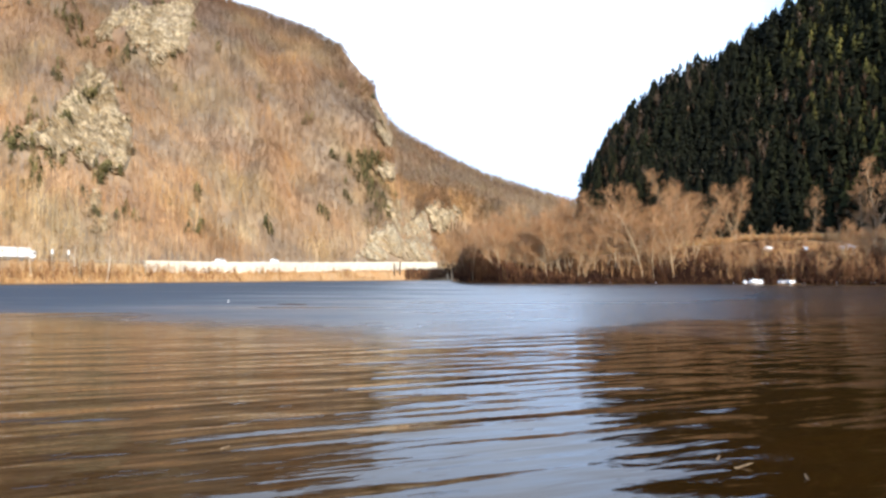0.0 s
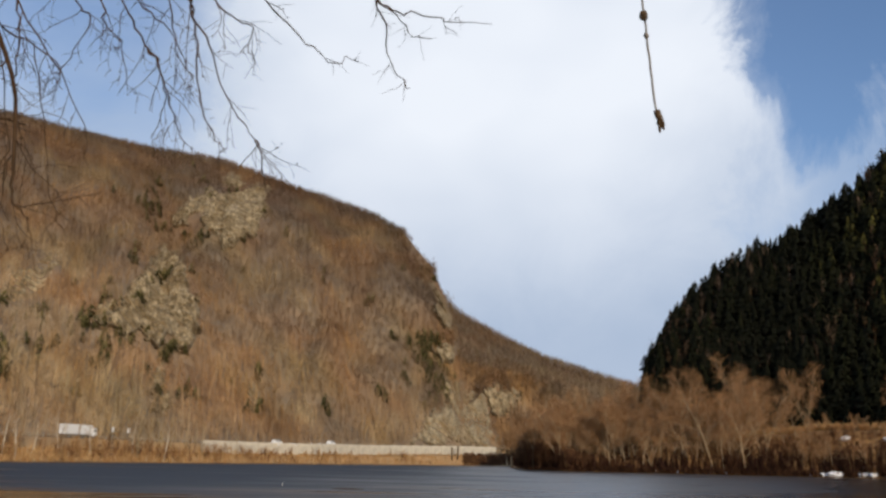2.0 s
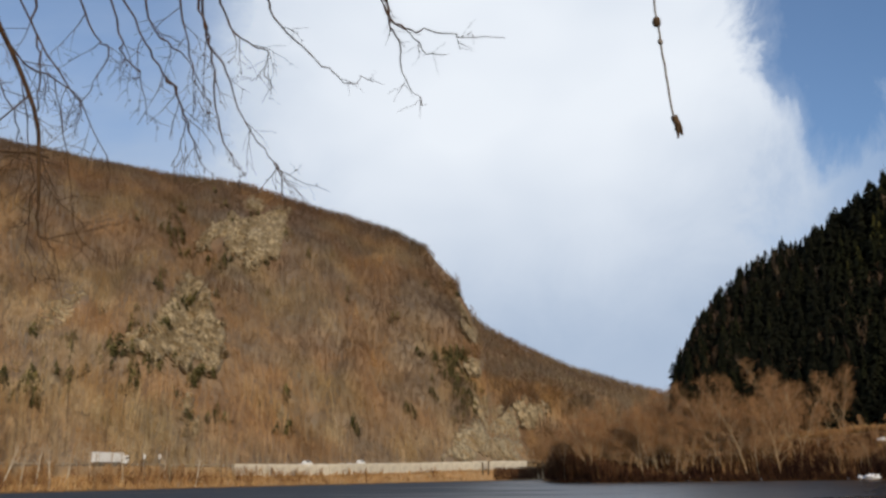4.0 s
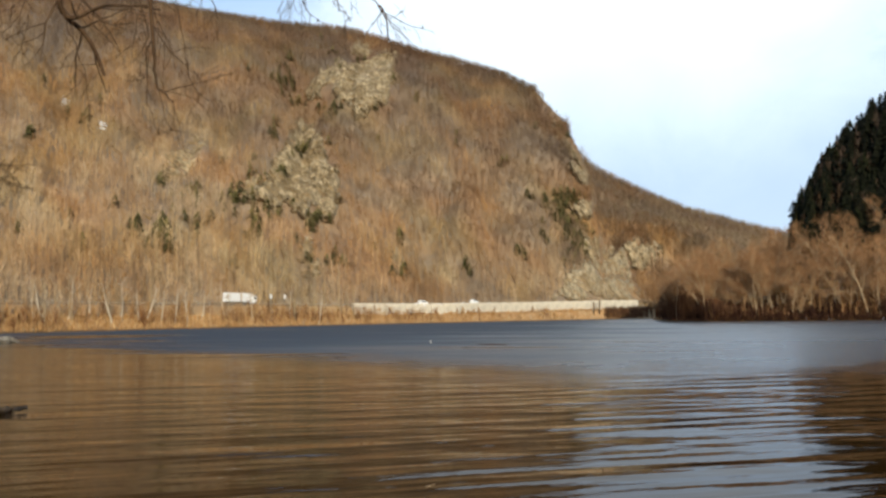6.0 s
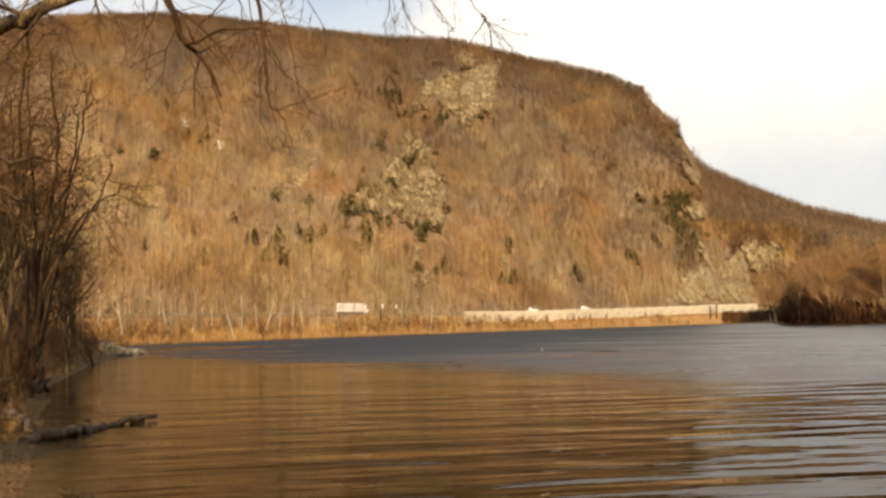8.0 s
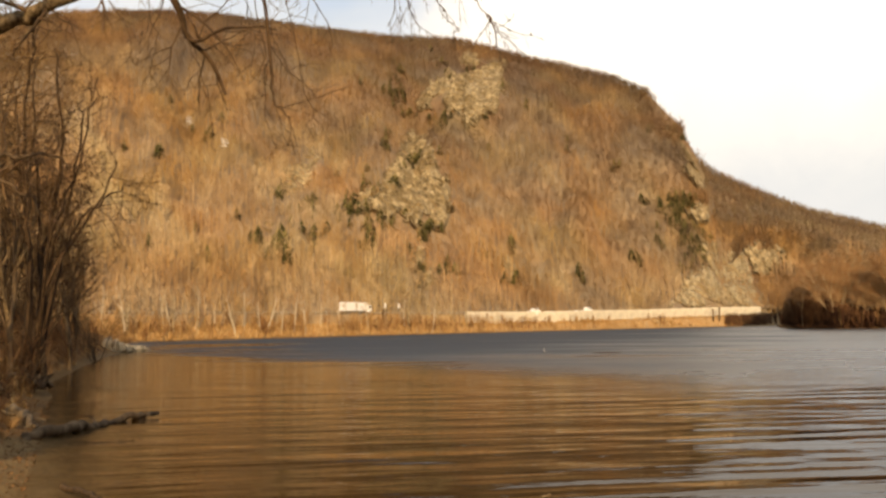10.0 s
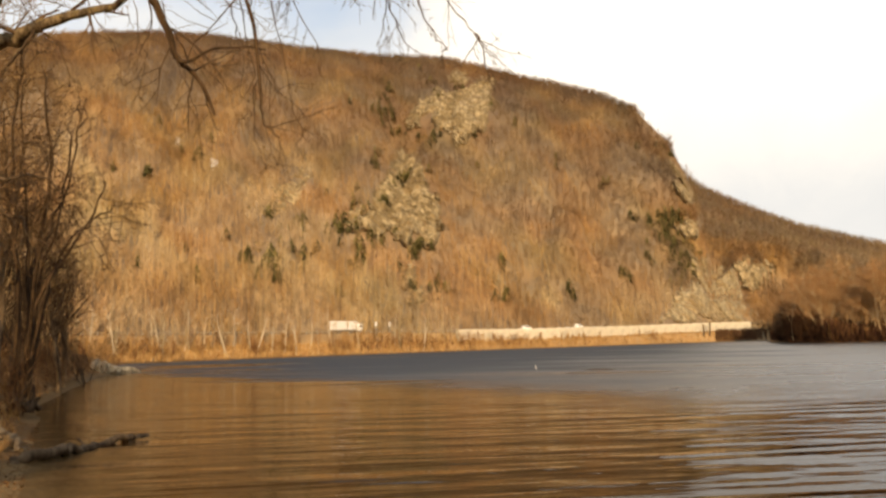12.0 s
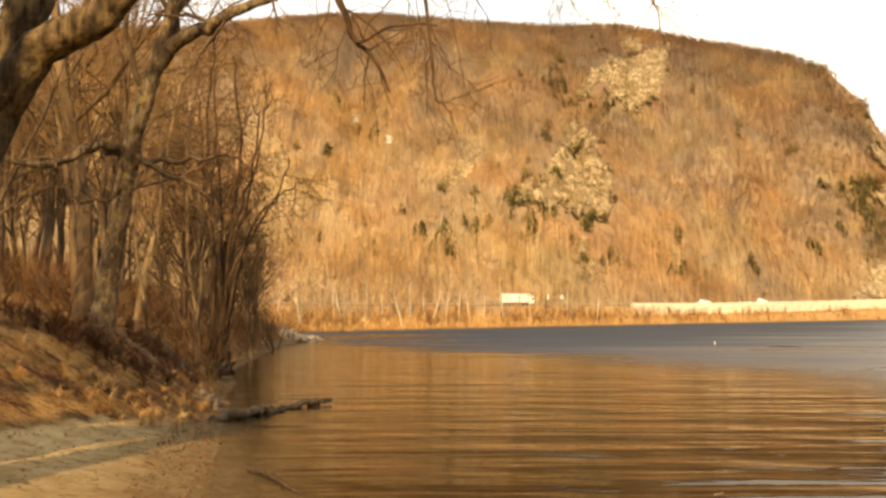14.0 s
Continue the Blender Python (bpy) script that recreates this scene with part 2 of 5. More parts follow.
def mat_rock(name, dark, light, stain):
    m, t, b, v = material(name)
    tilted = mapped(t, v, (1, 1, 0.45), (0.25, 0.5, 0.1))
    n1 = noise_tex(t, mapped(t, v, (1, 1, 0.6), (0.3, 0.5, 0.2)), 0.07, 7, 0.68)
    n2 = noise_tex(t, tilted, 0.42, 7, 0.72)
    col = mix(t, ramp(t, n2, [(0.38, 0.0), (0.60, 1.0)]), dark, light)
    col = mix(t, ramp(t, n1, [(0.47, 0.0), (0.60, 0.85)]), col, stain)
    # dark joints along the beds, lichen and rust
    bed = wire(t, "ShaderNodeTexVoronoi", {"Vector": mapped(t, v, (1, 1, 0.35), (0.2, 0.6, 0.3)), "Scale": 0.5})
    bed.feature = "DISTANCE_TO_EDGE"
    col = mix(t, ramp(t, bed.outputs[0], [(0.0, 0.65), (0.08, 0.0)]), col, tuple(0.4 * c for c in dark))
    col = mix(t, ramp(t, noise_tex(t, v, 0.16, 5, 0.6), [(0.54, 0.0), (0.66, 0.45)]), col, (0.30, 0.20, 0.09))
    finish(t, b, col, 0.9, 0.2)
    bump(t, b, maths(t, "ADD", n1, n2), 0.7, 1.0)
    return m


def mat_plain(name, color, rough=0.6, spec=0.4, vary=0.25, scale=2.0, metal=0.0):
    m, t, b, v = material(name)
    n = noise_tex(t, v, scale, 5, 0.6)
    col = mix(t, ramp(t, n, [(0.3, 0.0), (0.7, vary)]), color, tuple(c * 0.45 for c in color))
    finish(t, b, col, rough, spec)
    b.inputs["Metallic"].default_value = metal
    return m


GROUND = mat_ground()
WATER = mat_water()
FOREST = mat_toned("bare_forest", [(0.0, (0.15, 0.107, 0.076)), (0.4, (0.27, 0.186, 0.112)), (0.75, (0.45, 0.315, 0.175)), (1.0, (0.58, 0.455, 0.29))], stands=True)
FOREST_FAR = mat_toned("far_bare_forest", [(0.0, (0.10, 0.075, 0.058)), (0.5, (0.215, 0.155, 0.10)), (1.0, (0.52, 0.42, 0.27))], stands=True)
# near-black: the hill's shade is put into the needle colour, sunlit olive at tone 1
NEEDLES = mat_toned("shade_dark_needles", [(0.0, (0.006, 0.008, 0.004)), (0.5, (0.011, 0.0135, 0.0045)), (1.0, (0.14, 0.125, 0.03))])
EVERGREEN = mat_toned("olive_evergreens", [(0.0, (0.062, 0.058, 0.022)), (0.5, (0.115, 0.10, 0.036)), (1.0, (0.22, 0.175, 0.068))])
SCRUB = mat_toned("dry_scrub", [(0.0, (0.05, 0.023, 0.016)), (0.5, (0.22, 0.11, 0.05)), (1.0, (0.46, 0.28, 0.12))])
DRY_GRASS = mat_toned("dry_grass", [(0.0, (0.22, 0.11, 0.045)), (0.5, (0.50, 0.29, 0.12)), (1.0, (0.66, 0.47, 0.23))])
LEAVES = mat_toned("fallen_leaves", [(0.0, (0.09, 0.045, 0.02)), (0.5, (0.30, 0.15, 0.06)), (1.0, (0.50, 0.32, 0.15))])
BARK = mat_bark("grey_bark", (0.045, 0.028, 0.017), (0.30, 0.21, 0.125), 4.0)
LIMB_BARK = mat_mottled("mottled_bark", (0.035, 0.024, 0.015), (0.26, 0.185, 0.10))
BARK_DARK = mat_bark("dark_bark", (0.055, 0.036, 0.022), (0.20, 0.135, 0.08))
TWIG = mat_bark("twig_bark", (0.10, 0.058, 0.03), (0.24, 0.145, 0.075))
BOUGH = mat_bark("dark_bough_bark", (0.035, 0.022, 0.013), (0.13, 0.08, 0.045), 8.0)
CLUMP_TWIG = mat_bark("dark_brown_twigs", (0.06, 0.034, 0.017), (0.16, 0.095, 0.045))
# paler copies of twig and bark with the woods' sunlight in their colour
WOOD_TWIG = mat_bark("sunlit_twigs", (0.14, 0.08, 0.036), (0.34, 0.205, 0.09))
WOOD_BARK = mat_bark("sunlit_grey_bark", (0.10, 0.065, 0.036), (0.40, 0.29, 0.165), 4.0)
BROWN_BARK = mat_mottled("patchy_brown_bark", (0.06, 0.04, 0.024), (0.38, 0.28, 0.165))
ISLAND_BARK = mat_bark("pale_tan_bark", (0.32, 0.22, 0.12), (0.64, 0.50, 0.32), 1.5)
ISLAND_TWIG = mat_bark("orange_tan_twigs", (0.27, 0.14, 0.062), (0.52, 0.305, 0.145), 1.0)
ISLAND_BRUSH = mat_toned("russet_scrub", [(0.0, (0.04, 0.018, 0.012)), (0.35, (0.16, 0.078, 0.035)), (1.0, (0.42, 0.255, 0.115))])
PALE_BARK = mat_bark("white_bark", (0.46, 0.38, 0.27), (0.74, 0.66, 0.53), 2.0)
ROCK = mat_rock("cliff_rock", (0.12, 0.092, 0.054), (0.46, 0.37, 0.23), (0.17, 0.122, 0.062))
ROCK_GREY = mat_rock("grey_slab_rock", (0.20, 0.17, 0.115), (0.43, 0.365, 0.25), (0.27, 0.20, 0.11))
PALE_STONE = mat_rock("pale_shore_stone", (0.36, 0.29, 0.19), (0.68, 0.58, 0.42), (0.42, 0.32, 0.2))
CONCRETE = mat_plain("weathered_concrete", (0.74, 0.68, 0.56), 0.85, 0.2, 0.8, 0.22)
SNOW = mat_plain("old_snow", (0.82, 0.83, 0.86), 0.8, 0.3, 0.15, 1.5)
ASPHALT = mat_plain("asphalt", (0.06, 0.058, 0.055), 0.9, 0.2, 0.3, 1.0)
WHITE_PAINT = mat_plain("white_vehicle_paint", (0.80, 0.80, 0.79), 0.35, 0.5, 0.06, 1.0)
DARK_GLASS = mat_plain("dark_glass", (0.02, 0.022, 0.025), 0.1, 0.6, 0.0)
RUBBER = mat_plain("tyre_rubber", (0.025, 0.025, 0.025), 0.85, 0.2, 0.2)
STEEL = mat_plain("galvanised_steel", (0.45, 0.45, 0.44), 0.45, 0.5, 0.3, 3.0, 0.8)
STEEL_DULL = mat_plain("weathered_rail", (0.33, 0.27, 0.19), 0.7, 0.3, 0.3, 3.0)
DRIFTWOOD = mat_bark("bleached_driftwood", (0.05, 0.032, 0.02), (0.33, 0.25, 0.16), 4.0, False)
WET_WOOD = mat_bark("wet_dark_wood", (0.03, 0.02, 0.013), (0.11, 0.07, 0.04), 9.0, False)
ROPE = mat_plain("grey_rope", (0.30, 0.27, 0.24), 0.9, 0.1, 0.4, 40.0)

# ---- land ----


def lattice(ix, iy, seed):
    h = np.sin(ix * 127.1 + iy * 311.7 + seed * 74.7) * 43758.5453
    return h - np.floor(h)


def value_noise(x, y, seed=0):
    x, y = np.asarray(x, float), np.asarray(y, float)
    ix, iy = np.floor(x), np.floor(y)
    fx, fy = x - ix, y - iy
    fx, fy = fx * fx * (3 - 2 * fx), fy * fy * (3 - 2 * fy)
    a, b = lattice(ix, iy, seed), lattice(ix + 1, iy, seed)
    c, d = lattice(ix, iy + 1, seed), lattice(ix + 1, iy + 1, seed)
    return (a * (1 - fx) + b * fx) * (1 - fy) + (c * (1 - fx) + d * fx) * fy - 0.5


def fbm(x, y, octaves=4, seed=0):
    s, a = 0.0, 1.0
    for k in range(octaves):
        s = s + a * value_noise(x * 2 ** k, y * 2 ** k, seed + k)
        a *= 0.5
    return s


def smooth(a, b, x):
    t = np.clip((x - a) / (b - a), 0, 1)
    return t * t * (3 - 2 * t)


def curve(*pairs):
    """A line through (bearing, value) pairs; bearings in degrees to the left of the first view."""
    xs, ys = zip(*sorted(pairs))
    return lambda a: np.interp(a, xs, ys)


far_shore = curve((-180, 1500), (-40, 1500), (-16, 760), (-10, 650), (-5, 575), (0, 510), (4, 458), (12, 362), (20, 305), (27, 262), (39, 218), (50, 190), (60, 170), (75, 150), (100, 140), (180, 140))
road_level = curve((-8, 11), (2.6, 9.4), (8, 8.0), (14, 7.0), (60, 7.0), (75, 7.0))
ridge_rise = curve((-14, 1.0), (-9, 1.2), (-6.6, 2.6), (-5.6, 4.1), (-4.5, 4.4), (-3, 5.0), (-1.5, 5.3), (0, 5.5), (2.6, 5.8), (2.95, 7.0), (3.35, 9.6), (4.0, 11.0), (5.0, 12.9), (6.7, 14.7), (9.3, 15.9), (14.7, 17.3), (19, 18.5), (25.8, 18.9), (33, 19.5), (38, 19.6), (44.7, 18.7), (49, 18.1), (62, 17.0), (90, 14), (120, 8), (180, 5))
ridge_range = curve((-14, 880), (-10, 850), (-5, 800), (0, 720), (2.5, 675), (3, 640), (5, 690), (10, 750), (20, 780), (30, 740), (40, 680), (62, 620), (180, 600))
far_rise = curve((-30, 3.0), (-14, 3.6), (-8.6, 4.6), (-7.5, 4.9), (-2.8, 6.5), (1, 8.4), (2.4, 9.1), (3.6, 9.9), (8, 10.4), (60, 10), (180, 3))
isle_shore = curve((-180, 60), (-150, 70), (-120, 90), (-90, 130), (-60, 190), (-40, 225), (-27, 245), (-15, 257), (-8, 262), (-4, 268), (-1.6, 284), (-0.9, 330), (-0.3, 420))
isle_rise = curve((-180, 8), (-60, 13), (-20, 13), (-12, 10), (-6, 7), (-1.5, 2.0), (0, 1))
# beyond bearing -40 an unseen height is added to shade the hill in view
hill_rise = curve((-180, 8), (-130, 12), (-105, 19), (-90, 34), (-78, 38), (-60, 37), (-45, 27), (-30, 21.3), (-27, 19.5), (-24.6, 18.0), (-21.8, 15.6), (-19, 14.3), (-17, 12.9), (-15.5, 12.4), (-14, 11.5), (-12.3, 9.7), (-11.4, 8.5), (-10.6, 7.5), (-9.9, 6.0), (-9.2, 4.6), (-8.8, 2.0), (-7, 1.0), (0, 0))
hill_range = curve((-180, 400), (-90, 310), (-78, 300), (-60, 312), (-40, 350), (-25, 355), (-15, 345), (-9, 332), (0, 332))
bank_wiggle = curve((-60, -0.8), (2, -0.8), (9, 0.9), (12, 1.25), (20, 0.9), (33, 0.3), (44, 0.1), (57, -1.3), (95, -6.5), (119, -12.4), (124, 0), (135, 40), (200, 300))


def near_bank(x, y):
    """How far inland of the near bank's water line, and how far along it."""
    dx, dy = x - 0.6, y - 1.0
    along = -0.72 * dx + 0.69 * dy
    inland = -0.69 * dx - 0.72 * dy - bank_wiggle(along) + 0.5 * value_noise(along * 0.35, 0.3, 5) * np.clip(along / 30, 0, 1)
    return inland, along


def height(x, y):
    x, y = np.asarray(x, float), np.asarray(y, float)
    r = np.hypot(x, y) + 1e-6
    az = np.degrees(np.arctan2(-x, y))
    # the mountain across the river
    d = r - far_shore(az)
    road = road_level(az)
    low = np.where(d < 0, np.maximum(-2, 0.2 * d), np.where(d < 14, (road - 4.2) * smooth(0, 14, d), road - 4.2 + 4.2 * smooth(15.6, 17.5, d)))
    base, top = far_shore(az) + 34, ridge_range(az)
    crest = EYE + top * np.tan(np.radians(ridge_rise(az)))
    s = np.clip((r - base) / np.maximum(top - base, 60), 0, 1)
    gully = fbm(az * 0.30 + s * 2.2, s * 3.0 - az * 0.12, 4, 11) * 30 * np.sin(np.pi * s) + fbm(x / 17, y / 17, 3, 21) * 3.5 * smooth(0.0, 0.15, s) * (1 - 0.7 * smooth(0.8, 1, s))
    slope = road + (crest - road) * (0.88 * s + 0.12 * smooth(0, 1, s)) + gully
    back = crest - 0.22 * (r - top)
    hill = np.where(r < top, slope, back)
    main = np.where(d > 34, np.maximum(hill, road - 3), low)
    # the long ridge beyond the gap
    ft, fb = 1330 + 0 * r, far_shore(az) + 36
    fc = EYE + ft * np.tan(np.radians(far_rise(az)))
    f = np.where(r < ft, road + (fc - road) * np.clip((r - fb) / np.maximum(ft - fb, 100), 0, 1), fc - 0.06 * (r - ft)) + 6 * fbm(x / 90, y / 90, 3, 31) * smooth(0, 60, d)
    main = np.where((d > 36) & (az < 8), np.maximum(main, f), main)
    main = np.where(r > 2500, np.maximum(main, 30), main)
    # the wooded point and the shaded hill on the other side
    e = r - isle_shore(az)
    rise = isle_rise(az)
    ht, hb = hill_range(az), isle_shore(az) + 40
    hc = EYE + ht * np.tan(np.radians(hill_rise(az)))
    q = np.clip((r - hb) / np.maximum(ht - hb, 30), 0, 1)
    isle = np.where(e < 0, np.maximum(-2, 0.2 * e), 0.8 * smooth(0, 3, e) + (rise - 0.8) * smooth(2, 36, e) + fbm(x / 9, y / 9, 3, 41) * 1.2 * smooth(2, 10, e))
    over = np.where(r < ht, hc * q ** 0.9, hc - 0.2 * (r - ht)) + fbm(x / 45, y / 45, 3, 51) * 14 * q
    isle = np.where(e > 38, np.maximum(isle, over * smooth(-7.5, -9.2, az)), isle)
    isle = np.where(isle > 0, isle * smooth(-0.2, -1.6, az), isle)
    ends = smooth(45, 75, e) * smooth(-9.5, -7.5, az)
    isle = np.where(az < -0.2, isle * (1 - ends) - 2 * ends, -2)
    # the bank on which the camera stands
    i, along = near_bank(x, y)
    flat = np.interp(along, [-10, 12, 24], [5.0, 4.2, 1.0])
    j = i - flat
    lift = 0.20 * np.minimum(i, flat) + 0.62 * np.clip(j, 0, 3.2) + 0.27 * np.clip(j - 3.2, 0, 25) + 0.12 * np.clip(j - 28, 0, 60)
    near = np.where(i < 0, np.maximum(-2, 0.16 * i), lift + fbm(x / 2.3, y / 2.3, 3, 61) * 0.22 * smooth(0.5, 5, i) + fbm(x / 0.6, y / 0.6, 2, 63) * 0.03)
    near = np.where((az > 30) | (az < -75) & (r < 140) | (r < 12), near, -2)
    return np.maximum(np.maximum(main, isle), near)


def mesh_from(name, verts, faces, mats, smooth_shade=False, attrs=None):
    me = bpy.data.meshes.new(name)
    verts, faces = np.asarray(verts, np.float32), np.asarray(faces, np.int32)
    k = faces.shape[1]
    me.vertices.add(len(verts))
    me.vertices.foreach_set("co", verts.ravel())
    me.loops.add(faces.size)
    me.loops.foreach_set("vertex_index", faces.ravel())
    me.polygons.add(len(faces))
    me.polygons.foreach_set("loop_start", np.arange(0, faces.size, k, dtype=np.int32))
    me.polygons.foreach_set("loop_total", np.full(len(faces), k, np.int32))
    for m in mats:
        me.materials.append(m)
    for key, vals in (attrs or {}).items():
        a = me.attributes.new(key, "FLOAT", "POINT")
        a.data.foreach_set("value", np.asarray(vals, np.float32))
    me.update(calc_edges=True)
    me.polygons.foreach_set("use_smooth", np.full(len(faces), smooth_shade, dtype=bool))
    return me


def grid_faces(nu, nv, wrap=False):
    u = np.arange(nu if wrap else nu - 1)
    a, b = np.meshgrid(u, np.arange(nv - 1), indexing="ij")
    a2 = (a + 1) % nu
    return np.stack([a * nv + b, a2 * nv + b, a2 * nv + b + 1, a * nv + b + 1], -1).reshape(-1, 4)


def build_ground():
    azs = np.radians(np.concatenate([np.arange(-32, 64, 0.3), np.arange(64, 328, 2.4)]))
    step = np.array([0, 1, 2, 4, 6, 8, 10, 12, 13.5, 14.2, 15, 15.6, 16.2, 17, 17.6, 19, 22, 26, 30, 33, 35, 40])

    def rings(a):
        """Rings that lie closest at the water's edge, the road and the bank behind it."""
        az = (math.degrees(a) + 180) % 360 - 180
        k = float(smooth(-1.7, 0.4, az))
        s = k * float(far_shore(az)) + (1 - k) * float(isle_shore(az))
        return np.concatenate([[0.0], np.geomspace(0.8, 56, 75), np.linspace(max(57, min(70, s - 20)), max(s - 3, 58), 36), np.maximum(s, 61) + step, np.linspace(max(s, 61) + 47, 1000, 90), np.geomspace(1030, 4600, 24)])

    rs = rings(0.0)
    A = np.repeat(azs[:, None], len(rs), 1)
    R = np.stack([rings(a) for a in azs])
    x, y = -np.sin(A) * R, np.cos(A) * R
    z = height(x, y)
    i, along = near_bank(x, y)
    az = (np.degrees(A) + 180) % 360 - 180
    close = (((az > 30) | (az < -75)) & (R < 140)) | (R < 12)
    sand = np.where(close, smooth(-3, -0.5, i) * (1 - smooth(-0.6, 0.5, i - np.interp(along, [-10, 12, 24], [5.0, 4.2, 1.0]))) * (1 - smooth(17, 26, along)), 0)
    litter = np.where(close, smooth(-0.2, 1.0, i), 0)
    shore = R - isle_shore(az)
    litter = np.where(~close & (az < -0.3) & (shore > -3) & (shore < 45), 0.9, litter)
    d = R - far_shore(az)
    grass = np.where(~close & (d > -2), 1 - smooth(14, 20, d), 0)
    terrace = ~close & (az < -3) & (shore > 31) & (shore < 43)
    grass, litter = np.where(terrace, 0.3, grass), np.where(terrace, 0.7, litter)
    me = mesh_from("ground", np.stack([x, y, z], -1).reshape(-1, 3), grid_faces(len(azs), len(rs), True), [GROUND], True, {"sand": sand.ravel(), "grass": grass.ravel(), "litter": litter.ravel()})
    return tagged(new("ground", me), "brown leaf-littered valley ground rising into steep mountain slopes", "ground", kind="structure")


def build_river():
    azs = np.radians(np.arange(0, 360, 3.0))
    rs = np.concatenate([[0.0], np.geomspace(1, 1600, 30)])
    A, R = np.meshgrid(azs, rs, indexing="ij")
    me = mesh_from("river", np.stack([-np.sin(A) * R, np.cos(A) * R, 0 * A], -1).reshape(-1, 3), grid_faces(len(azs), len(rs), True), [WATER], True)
    return tagged(new("water", me), "brown river water with low wind ripples and reflections", "river", kind="structure")


build_ground()
build_river()


def spot(az, r, dz=0.0):
    x, y = -math.sin(radians(az)) * r, math.cos(radians(az)) * r
    return Vector((x, y, float(height(x, y)) + dz))


def aloft(az, el, r):
    """A place r metres off, at that bearing and that many degrees over the eye's level."""
    c = math.cos(radians(el)) * r
    return Vector((-math.sin(radians(az)) * c, math.cos(radians(az)) * c, EYE + math.sin(radians(el)) * r))


SLOPE_AZ, SLOPE_R = np.arange(-14, 66, 0.1), np.arange(200, 1400, 4.0)
_a, _r = np.meshgrid(np.radians(SLOPE_AZ), SLOPE_R, indexing="ij")
SLOPE_EL = np.maximum.accumulate(np.degrees(np.arctan2(height(-np.sin(_a) * _r, np.cos(_a) * _r) - EYE, _r)), axis=1)


def on_slope(az, el):
    """The range of the first place on the land that is seen at that bearing and rise, or None."""
    line = SLOPE_EL[int(np.clip(round((az + 14) * 10), 0, len(SLOPE_AZ) - 1))]
    k = int(np.searchsorted(line, el))
    return float(SLOPE_R[k]) if k < len(SLOPE_R) else None


# ---- plants ----


def part(name, data, parent, label="", m=None):
    ob = new(name, data)
    ob.parent = parent
    if m is not None:
        ob.matrix_basis = m
    if label:
        ob["label"] = label
    return ob


def thing(name, at, label, category, group="", kind=""):
    ob = new(name)
    ob.location = at
    ob.empty_display_size = 0.3
    return tagged(ob, label, category, group, kind)


def tubes(segs, sides):
    """Tapered tubes along (p0, p1, r0, r1): verts and quads."""
    P0 = np.array([s[0] for s in segs], float)
    P1 = np.array([s[1] for s in segs], float)
    R0 = np.array([s[2] for s in segs], float)
    R1 = np.array([s[3] for s in segs], float)
    ax = P1 - P0
    ax /= np.linalg.norm(ax, axis=1, keepdims=True) + 1e-9
    ref = np.where(np.abs(ax[:, 2:3]) < 0.9, np.array([[0, 0, 1.0]]), np.array([[1.0, 0, 0]]))
    u = np.cross(ax, ref)
    u /= np.linalg.norm(u, axis=1, keepdims=True)
    w = np.cross(ax, u)
    n = len(segs)
    a = np.arange(sides) * 2 * np.pi / sides
    ring = u[:, None] * np.cos(a)[None, :, None] + w[:, None] * np.sin(a)[None, :, None]
    v = np.concatenate([P0[:, None] + ring * R0[:, None, None], P1[:, None] + ring * R1[:, None, None]], 1)
    k = np.arange(sides)
    f = np.stack([k, (k + 1) % sides, (k + 1) % sides + sides, k + sides], -1)
    faces = (np.arange(n)[:, None, None] * 2 * sides + f[None]).reshape(-1, 4)
    return v.reshape(-1, 3), faces


def bent(rng, p, d, length, r0, r1, steps, wander=0.15, pull=0.0):
    """A wandering line of segments from p along d. pull bends it up or, if negative, down."""
    out = []
    p, d = np.array(p, float), np.array(d, float)
    for k in range(steps):
        d = d + rng.normal(0, wander, 3) + np.array([0, 0, pull])
        d /= np.linalg.norm(d)
        q = p + d * length / steps
        a, b = r0 + (r1 - r0) * k / steps, r0 + (r1 - r0) * (k + 1) / steps
        out.append((p, q, a, b))
        p = q
    return out


def sprout(rng, segs, count, length, spread, r_scale, steps, wander, pull, lo=0.2, up=0.3, least=0.006):
    """Side shoots from a line of segments, as a list of lines."""
    lines = []
    for k in range(count):
        s = lo + (1 - lo) * (k + rng.random()) / count
        i = min(int(s * len(segs)), len(segs) - 1)
        p0, p1, a, b = segs[i]
        f = s * len(segs) - i
        p = p0 + (p1 - p0) * f
        d = (p1 - p0) / (np.linalg.norm(p1 - p0) + 1e-9)
        side = np.cross(d, rng.normal(0, 1, 3))
        side /= np.linalg.norm(side) + 1e-9
        w = d * (1 - spread) + side * spread + np.array([0, 0, up])
        w /= np.linalg.norm(w)
        l = length * (1.15 - 0.75 * s) * rng.uniform(0.7, 1.25)
        r = max((a + (b - a) * f) * r_scale, least)
        lines.append(bent(rng, p, w, l, r, max(r * 0.3, least * 0.6), steps, wander, pull))
    return lines


